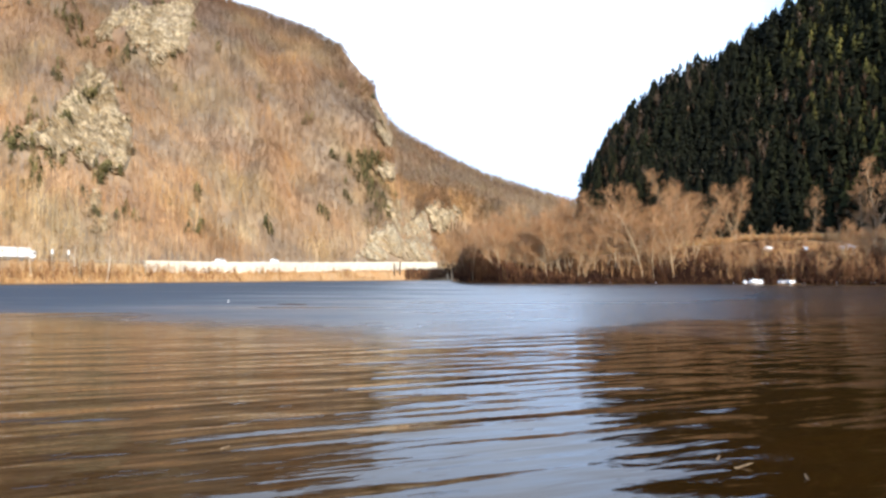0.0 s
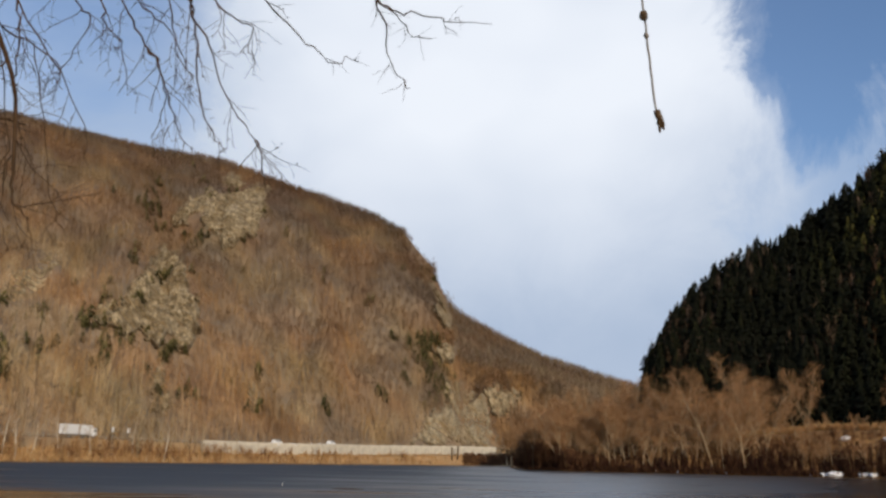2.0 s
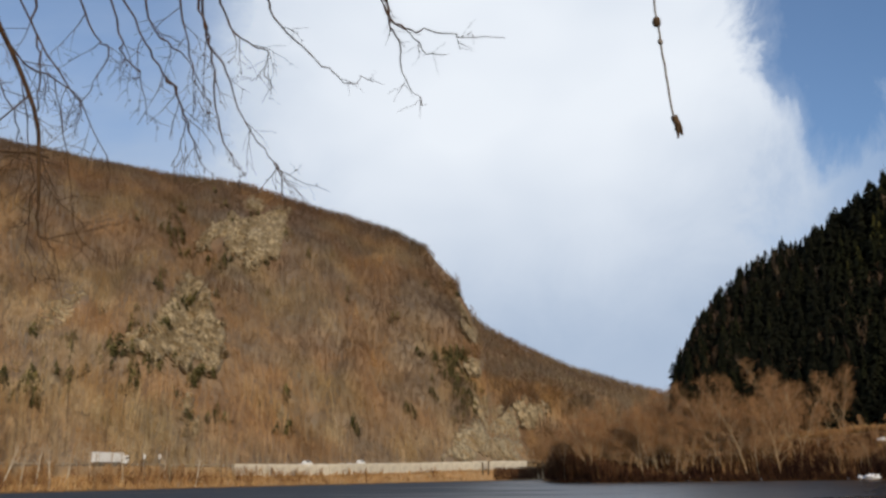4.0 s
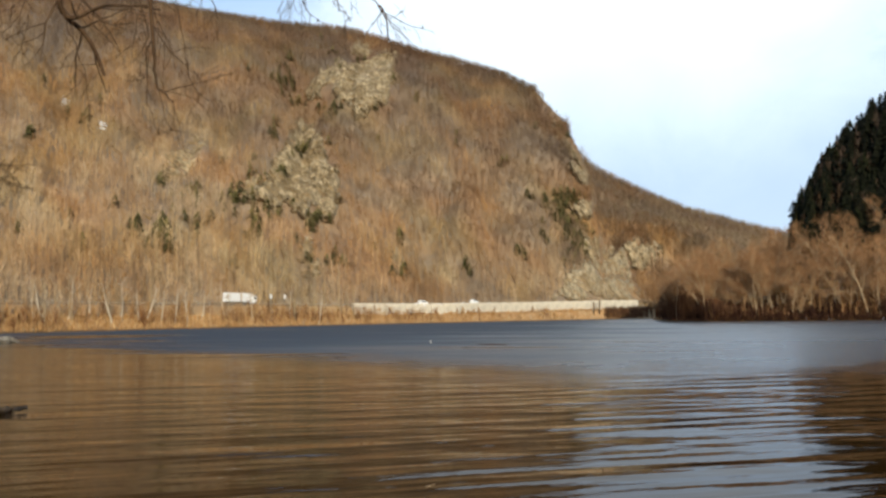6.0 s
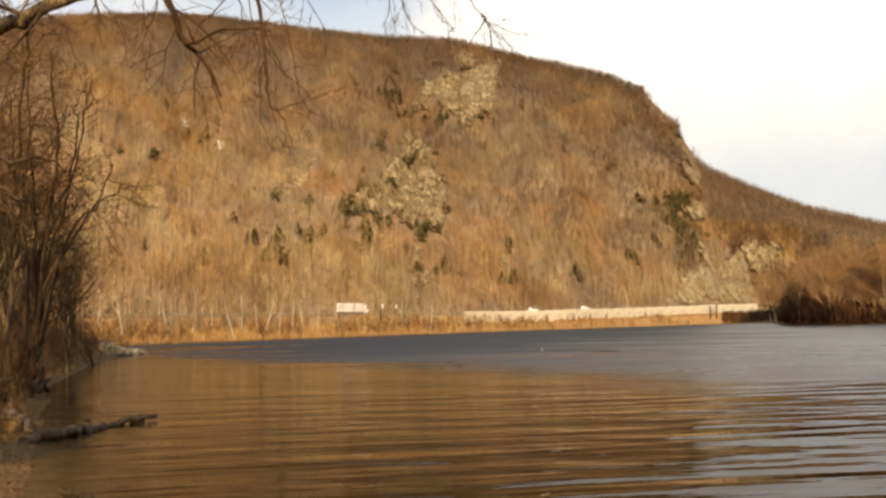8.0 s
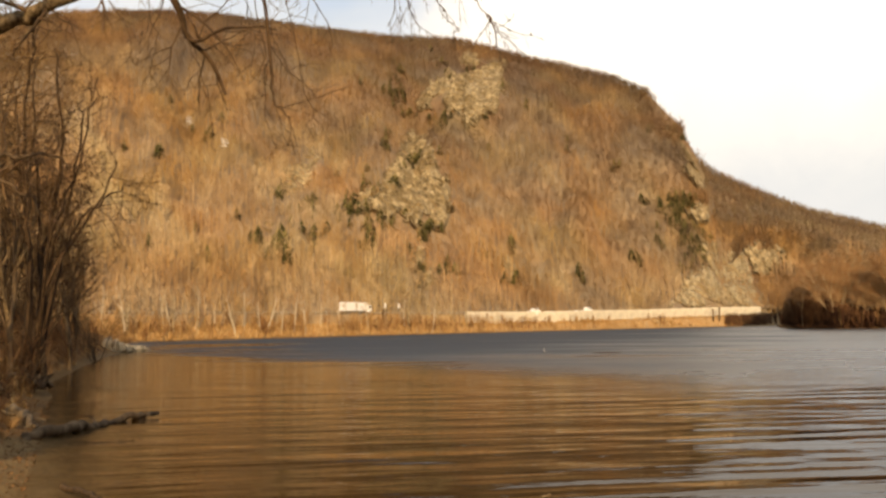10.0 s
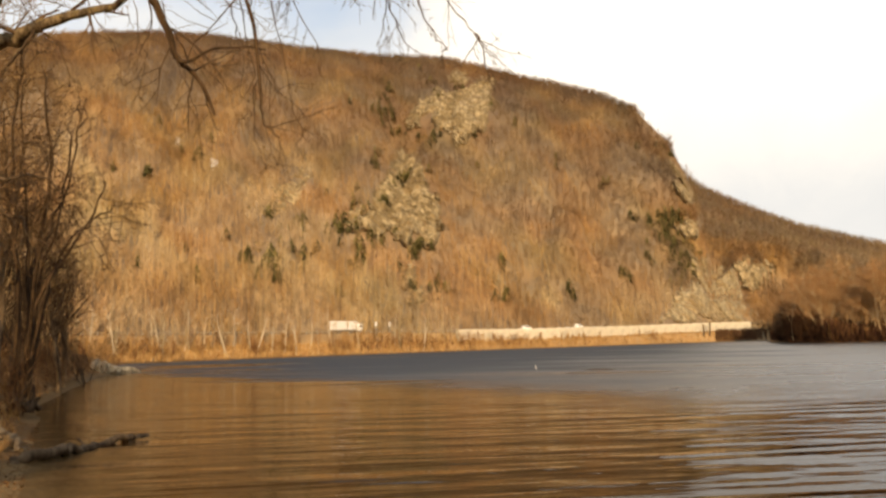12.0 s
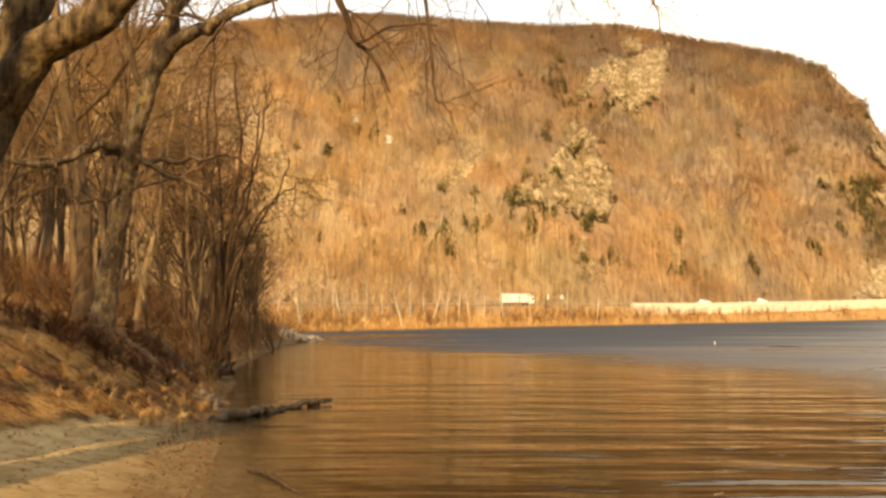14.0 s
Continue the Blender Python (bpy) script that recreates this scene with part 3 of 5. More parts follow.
def bare_tree_meshes(seed, tall, girth, limbs=11, boughs=6, twigs=5, lean=0.05, up=0.45, forks=1, thick=1.0, mats=None, low=0.25, limb_girth=0.5):
    """The meshes of a leafless tree: trunk, limbs, twigs."""
    rng = np.random.default_rng(seed)
    trunks, l2, l3, l4 = [], [], [], []
    for f in range(forks):
        d = np.array([rng.normal(0, lean + 0.14 * (forks > 1)), rng.normal(0, lean + 0.14 * (forks > 1)), 1.0])
        o = np.array([rng.normal(0, girth * 0.8), rng.normal(0, girth * 0.8), -0.3]) * (forks > 1) + np.array([0, 0, -0.3])
        tr = bent(rng, o, d, tall * rng.uniform(0.8, 1.0), girth, girth * 0.12, 9, 0.07, 0.03)
        p0, p1, a, b = tr[0]
        tr[0] = (p0, p1, a * 1.45, b)
        trunks += tr
        for limb in sprout(rng, tr, limbs, tall * 0.42, 0.75, limb_girth, 5, 0.16, 0.05, low, up, 0.02 * thick):
            l2 += limb
            for bough in sprout(rng, limb, boughs, tall * 0.19, 0.7, 0.55, 3, 0.2, 0.03, 0.25, 0.25, 0.012 * thick):
                l3 += bough
                for tw in sprout(rng, bough, twigs, tall * 0.085, 0.65, 0.6, 2, 0.2, 0.0, 0.2, 0.2, 0.007 * thick):
                    l4 += tw
    a, b, c = mats
    sets = [tubes(l2, 5), tubes(l3, 3), tubes(l4, 3)]
    vs, fs, n = [], [], 0
    for v, f in sets:
        vs.append(v)
        fs.append(f + n)
        n += len(v)
    crown = mesh_from("crown", np.concatenate(vs), np.concatenate(fs), [b, c], True)
    slot = np.ones(len(crown.polygons), np.int32)
    slot[: len(sets[0][1])] = 0
    crown.polygons.foreach_set("material_index", slot)
    return {"trunk": mesh_from("trunk", *tubes(trunks, 8), [a], True), "crown": crown}


def bare_tree(meshes, at, label, group="", name="bare_tree"):
    t = thing(name, at, label, "tree", group)
    part("trunk", meshes["trunk"], t)
    part("crown", meshes["crown"], t)
    return t


def place(az, r, scale=1.0, turn=0.0, wide=1.0, sink=0.1):
    return Matrix.Translation(spot(az, r, -sink)) @ pose(0, 0, 0, 0, 0, turn) @ Matrix.Diagonal((scale * wide, scale * wide, scale, 1))


def scatter_blades(rng, at, tall, blades, width, reach, rise, tone, trunk=True):
    """Many leafless plants as one mesh: thin triangular stems and twigs. All arguments are arrays per plant."""
    n = len(at)
    k = blades
    h0 = rng.uniform(0.12, 0.92, (n, k)) * tall[:, None]
    ang = rng.uniform(0, 2 * np.pi, (n, k))
    ln = reach * tall[:, None] * rng.uniform(0.5, 1.2, (n, k)) * (1.1 - 0.7 * h0 / tall[:, None])
    up = rng.uniform(rise * 0.5, rise * 1.5, (n, k))
    base = np.stack([0 * h0, 0 * h0, h0], -1)
    tip = base + np.stack([np.cos(ang) * ln, np.sin(ang) * ln, up * ln], -1)
    wide = np.stack([-np.sin(ang), np.cos(ang), 0.6 + 0 * ang], -1) * width * 0.5
    v = np.stack([base - wide, base + wide, tip], 2)
    if trunk:
        ph = rng.uniform(0, np.pi, n)
        tw = np.stack([np.cos(ph), np.sin(ph), 0 * ph], -1) * (tall * 0.009 + width * 0.25)[:, None]
        tw2 = np.stack([-np.sin(ph), np.cos(ph), 0 * ph], -1) * (tall * 0.009 + width * 0.25)[:, None]
        lean = rng.normal(0, 0.05, (n, 2)) * tall[:, None]
        top = np.stack([lean[:, 0], lean[:, 1], tall], -1)
        dn = np.array([0, 0, -0.8])
        v = np.concatenate([v, np.stack([np.stack([dn - tw, dn + tw, top], 1), np.stack([dn - tw2, dn + tw2, top], 1)], 1)], 1)
    v = v + at[:, None, None, :]
    m = v.shape[1]
    tones = np.repeat(tone, m * 3)
    return v.reshape(-1, 3), np.arange(n * m * 3).reshape(-1, 3), tones


def conifer_cloud(rng, at, tall, tone, sprays=80, slim=0.2):
    """Many conifers as one mesh: drooping sprays of needles set all over a ragged cone."""
    n, k = len(at), sprays
    f = (np.arange(k)[None] + rng.random((n, k))) / k
    lean = rng.normal(0, 0.03, (n, 1, 2)) * tall[:, None, None]
    full = rng.uniform(0.35, 0.95, (n, 1))
    rad = tall[:, None] * slim * (1 - f) ** full * rng.uniform(0.55, 1.15, (n, k)) + 0.1
    a = rng.uniform(0, 2 * np.pi, (n, k))
    z = tall[:, None] * (0.08 + 0.9 * f)
    d = np.stack([np.cos(a), np.sin(a)], -1)
    side = np.stack([-np.sin(a), np.cos(a)], -1)
    half = (tall[:, None] * slim * 0.30 * (1.15 - f) + 0.1)[..., None]
    hub = np.concatenate([d * rad[..., None] * 0.25 + lean * f[..., None], (z + tall[:, None] * 0.09)[..., None]], -1)
    droop = (z - tall[:, None] * rng.uniform(0.01, 0.07, (n, k)))[..., None]
    l = np.concatenate([d * rad[..., None] * 0.8 + side * half + lean * f[..., None], droop], -1)
    r = np.concatenate([d * rad[..., None] - side * half * rng.uniform(0.3, 1, (n, k, 1)) + lean * f[..., None], droop], -1)
    v = np.stack([hub, l, r], 2) + at[:, None, None, :]
    # light on the crowns painted in: each tree's tone rises to its top
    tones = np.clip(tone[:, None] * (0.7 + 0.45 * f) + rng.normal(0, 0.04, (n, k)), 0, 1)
    return v.reshape(-1, 3), np.arange(n * k * 3).reshape(-1, 3), np.repeat(tones.reshape(-1), 3)


def stuff(name, built, mat, label, category):
    v, f, t = built
    return tagged(new(name, mesh_from(name, v, f, [mat], False, {"tone": t})), label, category, kind="stuff")


def oval(a, e, w, h, lean=0.0):
    """An eight-cornered outline round a bearing and a rise."""
    return [(a + w * math.cos(k * math.pi / 4) - lean * h * math.sin(k * math.pi / 4), e + h * math.sin(k * math.pi / 4)) for k in range(8)]


# outlines (bearing, rise), how proud, kind
CRAGS_MIDDLE = [
    ([(21.8, 14.4), (21.5, 15.7), (21.0, 16.6), (19.0, 16.9), (17.1, 17.1), (16.4, 17.5), (16.0, 15.3), (16.5, 14.5), (17.4, 13.8), (18.7, 13.2), (19.1, 13.9), (20.2, 14.2), (20.8, 14.8)], 5.0, 0),
    ([(22.4, 13.1), (21.1, 12.3), (20.4, 10.7), (19.7, 8.8), (19.7, 7.8), (20.2, 6.7), (21.0, 6.2), (21.6, 7.3), (22.3, 6.6), (23.2, 7.5), (24.1, 7.0), (25.1, 7.9), (24.8, 9.3), (23.9, 10.8), (23.1, 11.9)], 6.0, 0),
    ([(18.9, 18.3), (17.9, 18.0), (17.7, 17.2), (18.7, 17.2)], 3.0, 0),
    ([(25.1, 9.3), (26.3, 9.1), (27.0, 8.1), (26.5, 7.4), (25.1, 7.8)], 3.0, 0),
]
CRAGS_LEFT = [
    ([(28.7, 12.6), (28.3, 11.1), (29.6, 9.6), (30.7, 8.9), (31.4, 9.1), (30.3, 10.7)], 2.0, 0),
    ([(32.1, 7.2), (31.4, 7.0), (31.6, 6.0), (32.3, 6.3)], 2.0, 0),
    ([(22.5, 3.8), (22.1, 5.5), (21.6, 6.1), (21.5, 5.2), (21.9, 3.9)], 3.5, 0),
    ([(21.9, 3.0), (21.8, 3.6), (21.3, 3.8), (21.2, 3.1)], 3.0, 0),
    (oval(14.0, 4.4, 0.35, 1.2), 2.0, 0), (oval(16.0, 3.8, 0.4, 0.9), 2.0, 0),
    (oval(36.9, 13.3, 0.16, 0.13), 2.5, 2), (oval(34.7, 12.0, 0.13, 0.24), 2.5, 2),
]
CRAGS_EDGE = [
    ([(6.3, 14.4), (5.5, 14.2), (4.9, 13.2), (5.3, 12.5), (6.0, 13.3)], 6.0, 0),
    ([(4.9, 12.2), (4.1, 12.1), (3.6, 10.4), (3.2, 9.4), (3.3, 8.6), (4.0, 8.8), (4.4, 10.3)], 7.0, 0),
    ([(4.3, 7.1), (3.7, 7.5), (2.8, 7.9), (2.7, 7.2), (3.4, 6.6), (4.0, 6.3)], 6.0, 0),
    ([(3.8, 3.7), (3.5, 4.7), (2.6, 5.5), (2.4, 5.0), (3.0, 3.9), (3.4, 3.2)], 4.0, 0),
    ([(6.5, 0.9), (5.1, 2.5), (4.4, 3.4), (3.3, 3.9), (2.5, 4.8), (1.1, 4.5), (0.5, 2.8), (-0.1, 0.8)], 4.5, 1),
    ([(1.5, 4.6), (0.4, 5.2), (-0.6, 4.8), (-1.4, 4.2), (-1.6, 3.7), (-0.5, 3.0), (0.7, 3.1)], 5.0, 0),
    ([(-2.0, 5.7), (-2.4, 5.5), (-2.7, 4.7), (-2.3, 4.8)], 4.0, 0),
    ([(-4.3, 4.1), (-5.0, 4.1), (-5.8, 3.4), (-5.0, 3.3)], 5.0, 0),
]
CRAGS = CRAGS_MIDDLE + CRAGS_LEFT + CRAGS_EDGE


def inside(outline, x, y):
    """How many degrees within the outline a place lies; minus outside."""
    p = np.array(outline)
    near, odd = np.full(np.shape(x), 1e9), np.zeros(np.shape(x), bool)
    for (x0, y0), (x1, y1) in zip(p, np.roll(p, -1, 0)):
        dx, dy = x1 - x0, y1 - y0
        k = np.clip(((x - x0) * dx + (y - y0) * dy) / (dx * dx + dy * dy), 0, 1)
        near = np.minimum(near, np.hypot(x - x0 - k * dx, y - y0 - k * dy))
        crosses = (y0 > y) != (y1 > y)
        odd ^= crosses & (x < x0 + (y - y0) * dx / (dy if dy else 1e-9))
    return np.where(odd, near, -near)


def crag_cover(az, el):
    c = np.full(len(az), -9.0)
    for outline, proud, kind in CRAGS:
        c = np.maximum(c, inside(outline, az, el))
    return c


def build_crag(outline, proud, kind, seed):
    p = np.array(outline)
    lo, hi = p.min(0) - 0.35, p.max(0) + 0.35
    size = hi - lo
    nu, nv = int(16 + 24 * size[0]), int(16 + 24 * size[1])
    az, el = np.meshgrid(np.linspace(lo[0], hi[0], nu), np.linspace(lo[1], hi[1], nv), indexing="ij")
    r_mid = np.zeros_like(az)
    for i in range(nu):
        for j in range(nv):
            a = az[i, j]
            line = SLOPE_EL[int(np.clip(round((a + 14) * 10), 0, len(SLOPE_AZ) - 1))]
            top = line[int((float(ridge_range(a)) - 215) / 4)]
            el[i, j] = np.clip(el[i, j], 0.9, max(top - 0.1, 1.0))
            r_mid[i, j] = on_slope(a, el[i, j]) or np.nan
    if np.isnan(r_mid).any():
        r_mid = np.where(np.isnan(r_mid), np.nanmax(r_mid), r_mid)
    x, y = -np.sin(np.radians(az)) * r_mid, np.cos(np.radians(az)) * r_mid
    z = EYE + r_mid * np.tan(np.radians(el))
    u, v = x * 0.92 + z * 0.39, z * 0.92 - x * 0.39
    broad = fbm(u / 14, v / 30, 3, 70 + seed)
    ribs = fbm(u / 4.5, v / 13, 3, 90 + seed)
    chips = fbm(u / 1.3, v / 3.0, 2, 110 + seed)
    ledge = np.abs(((v * 0.16 + 1.6 * broad) % 1.0) - 0.5)
    edge = inside(outline, az, el) + (0.0 if kind == 2 else 1.0) * (0.6 * broad + 0.5 * ribs + 0.25 * chips) + (0.15 if kind == 2 else 0.0)
    calm = (1.0, 0.5, 0.3)[kind]
    out = proud * (0.75 * smooth(-0.12, 0.3, edge) + calm * (0.6 * broad + 0.55 * ribs + 0.17 * chips + 0.25 * ledge) + 0.05 - 1.6 * smooth(0.0, -0.3, edge))
    r = r_mid - np.clip(out, -6, proud * 1.6)
    v = np.stack([-np.sin(np.radians(az)) * r, np.cos(np.radians(az)) * r, z], -1).reshape(-1, 3)
    mid = v.mean(0)
    label = ("pale weathered rock outcrop jutting from the wooded slope", "grey fractured slab rock face above the road", "white patch of ice on the wooded slope")[kind]
    mat, faces = (ROCK, ROCK_GREY, SNOW)[kind], grid_faces(nu, nv)
    if kind == 2:
        ob = tagged(new("ice_patch", mesh_from("ice_patch", v - mid, faces, [mat], False)), label, "ice", "ice patches")
        ob.location = mid
        return
    ob = thing("rock_outcrop", mid, label, "rock", "rock outcrops on the mountain")
    # split along slanting joints into buttresses
    i, j = np.meshgrid(np.arange(nu - 1), np.arange(nv - 1), indexing="ij")
    wide, high = max(nu / 5, 16), max(nv / 4, 16)
    cell = (np.floor((i + 0.35 * j + 4 * np.sin(j * 0.13 + seed)) / wide) * 100 + np.floor((j + 4 * np.sin(i * 0.11)) / high)).ravel()
    for c in np.unique(cell):
        chosen = faces[cell == c]
        used, flat = np.unique(chosen, return_inverse=True)
        part("buttress", mesh_from("buttress", v[used] - mid, flat.reshape(-1, 4), [mat], False), ob)


for n, c in enumerate(CRAGS):
    build_crag(*c, n)


def scatter_polar(rng, n, a0, a1, r0, r1):
    """Places spread evenly over the plan between two bearings and two ranges, which may be functions of the bearing."""
    # a jittered lattice keeps the plants from bunching
    rows = max(int(math.sqrt(n / 2.5)), 1)
    cols = n // rows
    n = rows * cols
    ci, ri = np.meshgrid(np.arange(cols), np.arange(rows), indexing="ij")
    az = a0 + (a1 - a0) * (ci.ravel() + 0.5 * (ri.ravel() % 2) + rng.uniform(-0.9, 0.9, n)) / cols
    share = np.clip((ri.ravel() + rng.uniform(-0.4, 1.4, n)) / rows, 0, 1)
    lo = r0(az) if callable(r0) else r0 + 0 * az
    hi = r1(az) if callable(r1) else r1 + 0 * az
    r = np.sqrt(share * (hi ** 2 - lo ** 2) + lo ** 2)
    x, y = -np.sin(np.radians(az)) * r, np.cos(np.radians(az)) * r
    z = height(x, y)
    return az, r, np.stack([x, y, z], -1)


def build_forest():
    rng = np.random.default_rng(5)
    az, r, p = scatter_polar(rng, 62000, -8.0, 64.0, lambda a: far_shore(a) + 33, lambda a: ridge_range(a) + 70)
    el = np.degrees(np.arctan2(p[:, 2] + 4 - EYE, r))
    keep = (crag_cover(az, el) + rng.normal(0, 0.25, len(az)) < 0.02 + 9.0 * (rng.random(len(az)) < 0.22)) & (p[:, 2] > 3)
    az, r, p, el = az[keep], r[keep], p[keep], el[keep]
    patch = fbm(az * 0.40 + 3, el * 0.36, 3, 7)
    bands = fbm(az * 0.8 - el * 0.45, el * 0.8 + az * 0.3, 3, 17)
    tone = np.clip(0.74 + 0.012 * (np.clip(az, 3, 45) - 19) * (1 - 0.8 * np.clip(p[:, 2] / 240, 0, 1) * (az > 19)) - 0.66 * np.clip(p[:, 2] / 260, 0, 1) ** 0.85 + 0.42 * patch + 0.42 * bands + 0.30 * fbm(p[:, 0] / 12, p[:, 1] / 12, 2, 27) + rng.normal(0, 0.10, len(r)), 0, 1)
    tall = rng.uniform(3.8, 8.0, len(r)) * (1 + 0.4 * patch) * np.interp(crag_cover(az, el + 0.25), [-0.2, 0.15], [1.0, 0.4])
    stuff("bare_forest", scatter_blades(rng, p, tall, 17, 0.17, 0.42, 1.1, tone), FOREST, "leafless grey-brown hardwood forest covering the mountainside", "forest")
    # taller trees along the skyline
    az, r, p = scatter_polar(rng, 5200, 3.0, 64.0, lambda a: ridge_range(a) - 26, lambda a: ridge_range(a) + 16)
    bare = (az < 6.6) & (crag_cover(az, np.degrees(np.arctan2(p[:, 2] + 1 - EYE, r))) > -0.35)
    r, p = r[~bare], p[~bare]
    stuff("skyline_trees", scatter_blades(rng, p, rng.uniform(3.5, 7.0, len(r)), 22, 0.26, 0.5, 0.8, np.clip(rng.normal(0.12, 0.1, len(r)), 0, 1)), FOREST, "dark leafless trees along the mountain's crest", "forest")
    az, r, p = scatter_polar(rng, 8000, -11.0, 6.0, 600, 1420)
    el = np.degrees(np.arctan2(p[:, 2] + 5 - EYE, r))
    keep = (p[:, 2] > 8) & (crag_cover(az, el) < 0.1)
    r, p = r[keep], p[keep]
    tone = np.clip(0.42 + 0.3 * fbm(p[:, 0] / 90, p[:, 1] / 90, 3, 8) + rng.normal(0, 0.1, len(r)), 0, 1)
    stuff("bare_forest", scatter_blades(rng, p, rng.uniform(8, 14, len(r)), 16, 0.5, 0.4, 0.9, tone), FOREST_FAR, "leafless brown forest on the far ridge", "forest")
    # tall pale trees at the mountain's foot
    az, r, p = scatter_polar(rng, 620, 8.0, 62.0, lambda a: far_shore(a) + 5, lambda a: far_shore(a) + 70)
    keep = (np.abs(r - far_shore(az) - 24) > 8) & (az + 8 * rng.random(len(az)) > 20)
    r, p = r[keep], p[keep]
    stuff("pale_trees", scatter_blades(rng, p, rng.uniform(6, 15, len(r)), 34, 0.12, 0.26, 1.4, rng.uniform(0.4, 0.95, len(r))), FOREST_FAR, "slim pale leafless trees along the far bank", "forest")


def build_conifers():
    rng = np.random.default_rng(6)
    az, r, p = scatter_polar(rng, 6000, -40.0, -8.9, lambda a: isle_shore(a) + 44, lambda a: hill_range(a) + 35)
    keep = p[:, 2] > 9 + rng.uniform(0, 6, len(r))
    az, r, p = az[keep], r[keep], p[keep]
    # shade painted deepest low on the hill, sunlit olive higher up
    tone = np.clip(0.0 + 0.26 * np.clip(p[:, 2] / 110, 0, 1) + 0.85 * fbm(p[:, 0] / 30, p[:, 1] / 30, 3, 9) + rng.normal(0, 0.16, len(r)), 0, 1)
    stuff("conifer_forest", conifer_cloud(rng, p, 4 + 9.5 * rng.random(len(r)) ** 1.5, tone, 90, 0.32), NEEDLES, "dark green hemlock and pine forest with the hill's shade in its colour", "forest")
    az, r, p = scatter_polar(rng, 900, -38.0, -9.2, lambda a: isle_shore(a) + 50, lambda a: hill_range(a) + 20)
    keep = (fbm(p[:, 0] / 30, p[:, 1] / 30, 3, 19) > 0.0) & (p[:, 2] > 8)
    p = p[keep]
    # low tone carries the hill's shade in these trees as well
    stuff("bare_trees", scatter_blades(rng, p, rng.uniform(7, 13, len(p)), 26, 0.2, 0.34, 1.0, np.clip(rng.normal(0.05, 0.1, len(p)), 0, 1)), FOREST, "leafless brown trees standing between the conifers", "forest")
    # scattered evergreens on the sunny mountain: bearing, rise, how many
    crags = [(20.9, 18.4, 5), (20.3, 17.5, 6), (23.6, 17.0, 14), (23.2, 15.4, 20), (23.8, 16.1, 12), (22.6, 14.4, 8), (21.1, 14.2, 6), (20.0, 13.9, 6), (20.6, 13.3, 4), (23.9, 12.8, 5), (24.2, 12.2, 4), (22.3, 10.9, 8), (22.1, 11.3, 6), (23.2, 10.8, 4), (23.7, 9.7, 6), (24.6, 7.8, 4), (21.4, 7.0, 8), (21.6, 6.6, 6), (16.3, 15.8, 3), (18.6, 17.1, 3), (18.2, 17.1, 3)]
    slope = [(25.5, 6.1, 10), (25.3, 6.9, 5), (26.6, 8.1, 6), (29.2, 8.5, 8), (32.5, 6.1, 8), (31.0, 5.4, 14), (31.1, 6.0, 10), (30.7, 5.0, 6), (15.8, 5.8, 6), (15.7, 3.4, 5), (20.3, 4.2, 5), (19.6, 4.0, 3), (21.8, 4.4, 3), (12.1, 12.1, 2), (8.8, 10.7, 3), (14.6, 14.8, 3), (17.5, 14.2, 2), (7.6, 4.5, 4), (8.1, 4.7, 3), (9.2, 10.4, 2), (11.4, 3.8, 3), (11.2, 3.5, 3), (17.2, 12.0, 2), (36.8, 12.7, 5), (35.7, 12.7, 5), (38.8, 11.7, 3)]
    edge = [(6.7, 12.8, 3), (5.1, 12.5, 3), (4.6, 12.1, 3), (4.9, 8.1, 26), (4.4, 7.9, 22), (5.7, 7.7, 12), (5.3, 6.9, 16), (4.6, 5.8, 26), (3.7, 5.9, 22), (4.1, 4.8, 24), (4.6, 4.0, 10), (6.3, 5.5, 5), (7.2, 8.5, 4), (6.3, 8.2, 5)]
    at = []
    for a, e, count in crags + slope + edge:
        for k in range(count):
            spread = min(0.05 + 0.022 * count, 0.36)
            aa, ee = a + rng.normal(0, spread), e - 0.2 + rng.normal(0, spread * 0.8)
            q = on_slope(aa, ee)
            if q:
                at.append(spot(aa, q - 7.0, -0.5))
    for k in range(22):
        aa, ee = rng.uniform(4, 45), rng.uniform(2.5, 17.5)
        q = on_slope(aa, ee)
        if q and q < 900:
            at.append(spot(aa, q, -0.5))
    for k in range(60):
        aa, ee = rng.normal(26.5, 3.0), rng.normal(7.6, 1.5)
        q = on_slope(aa, ee)
        if q:
            at.append(spot(aa, q, -1.5))
    at = np.array(at)
    stuff("evergreens", conifer_cloud(rng, at, rng.uniform(3.5, 7.0, len(at)), np.clip(rng.normal(0.4, 0.3, len(at)), 0, 1), 70, 0.46), EVERGREEN, "scattered dark evergreens among the bare trees and crags", "forest")


build_forest()
build_conifers()


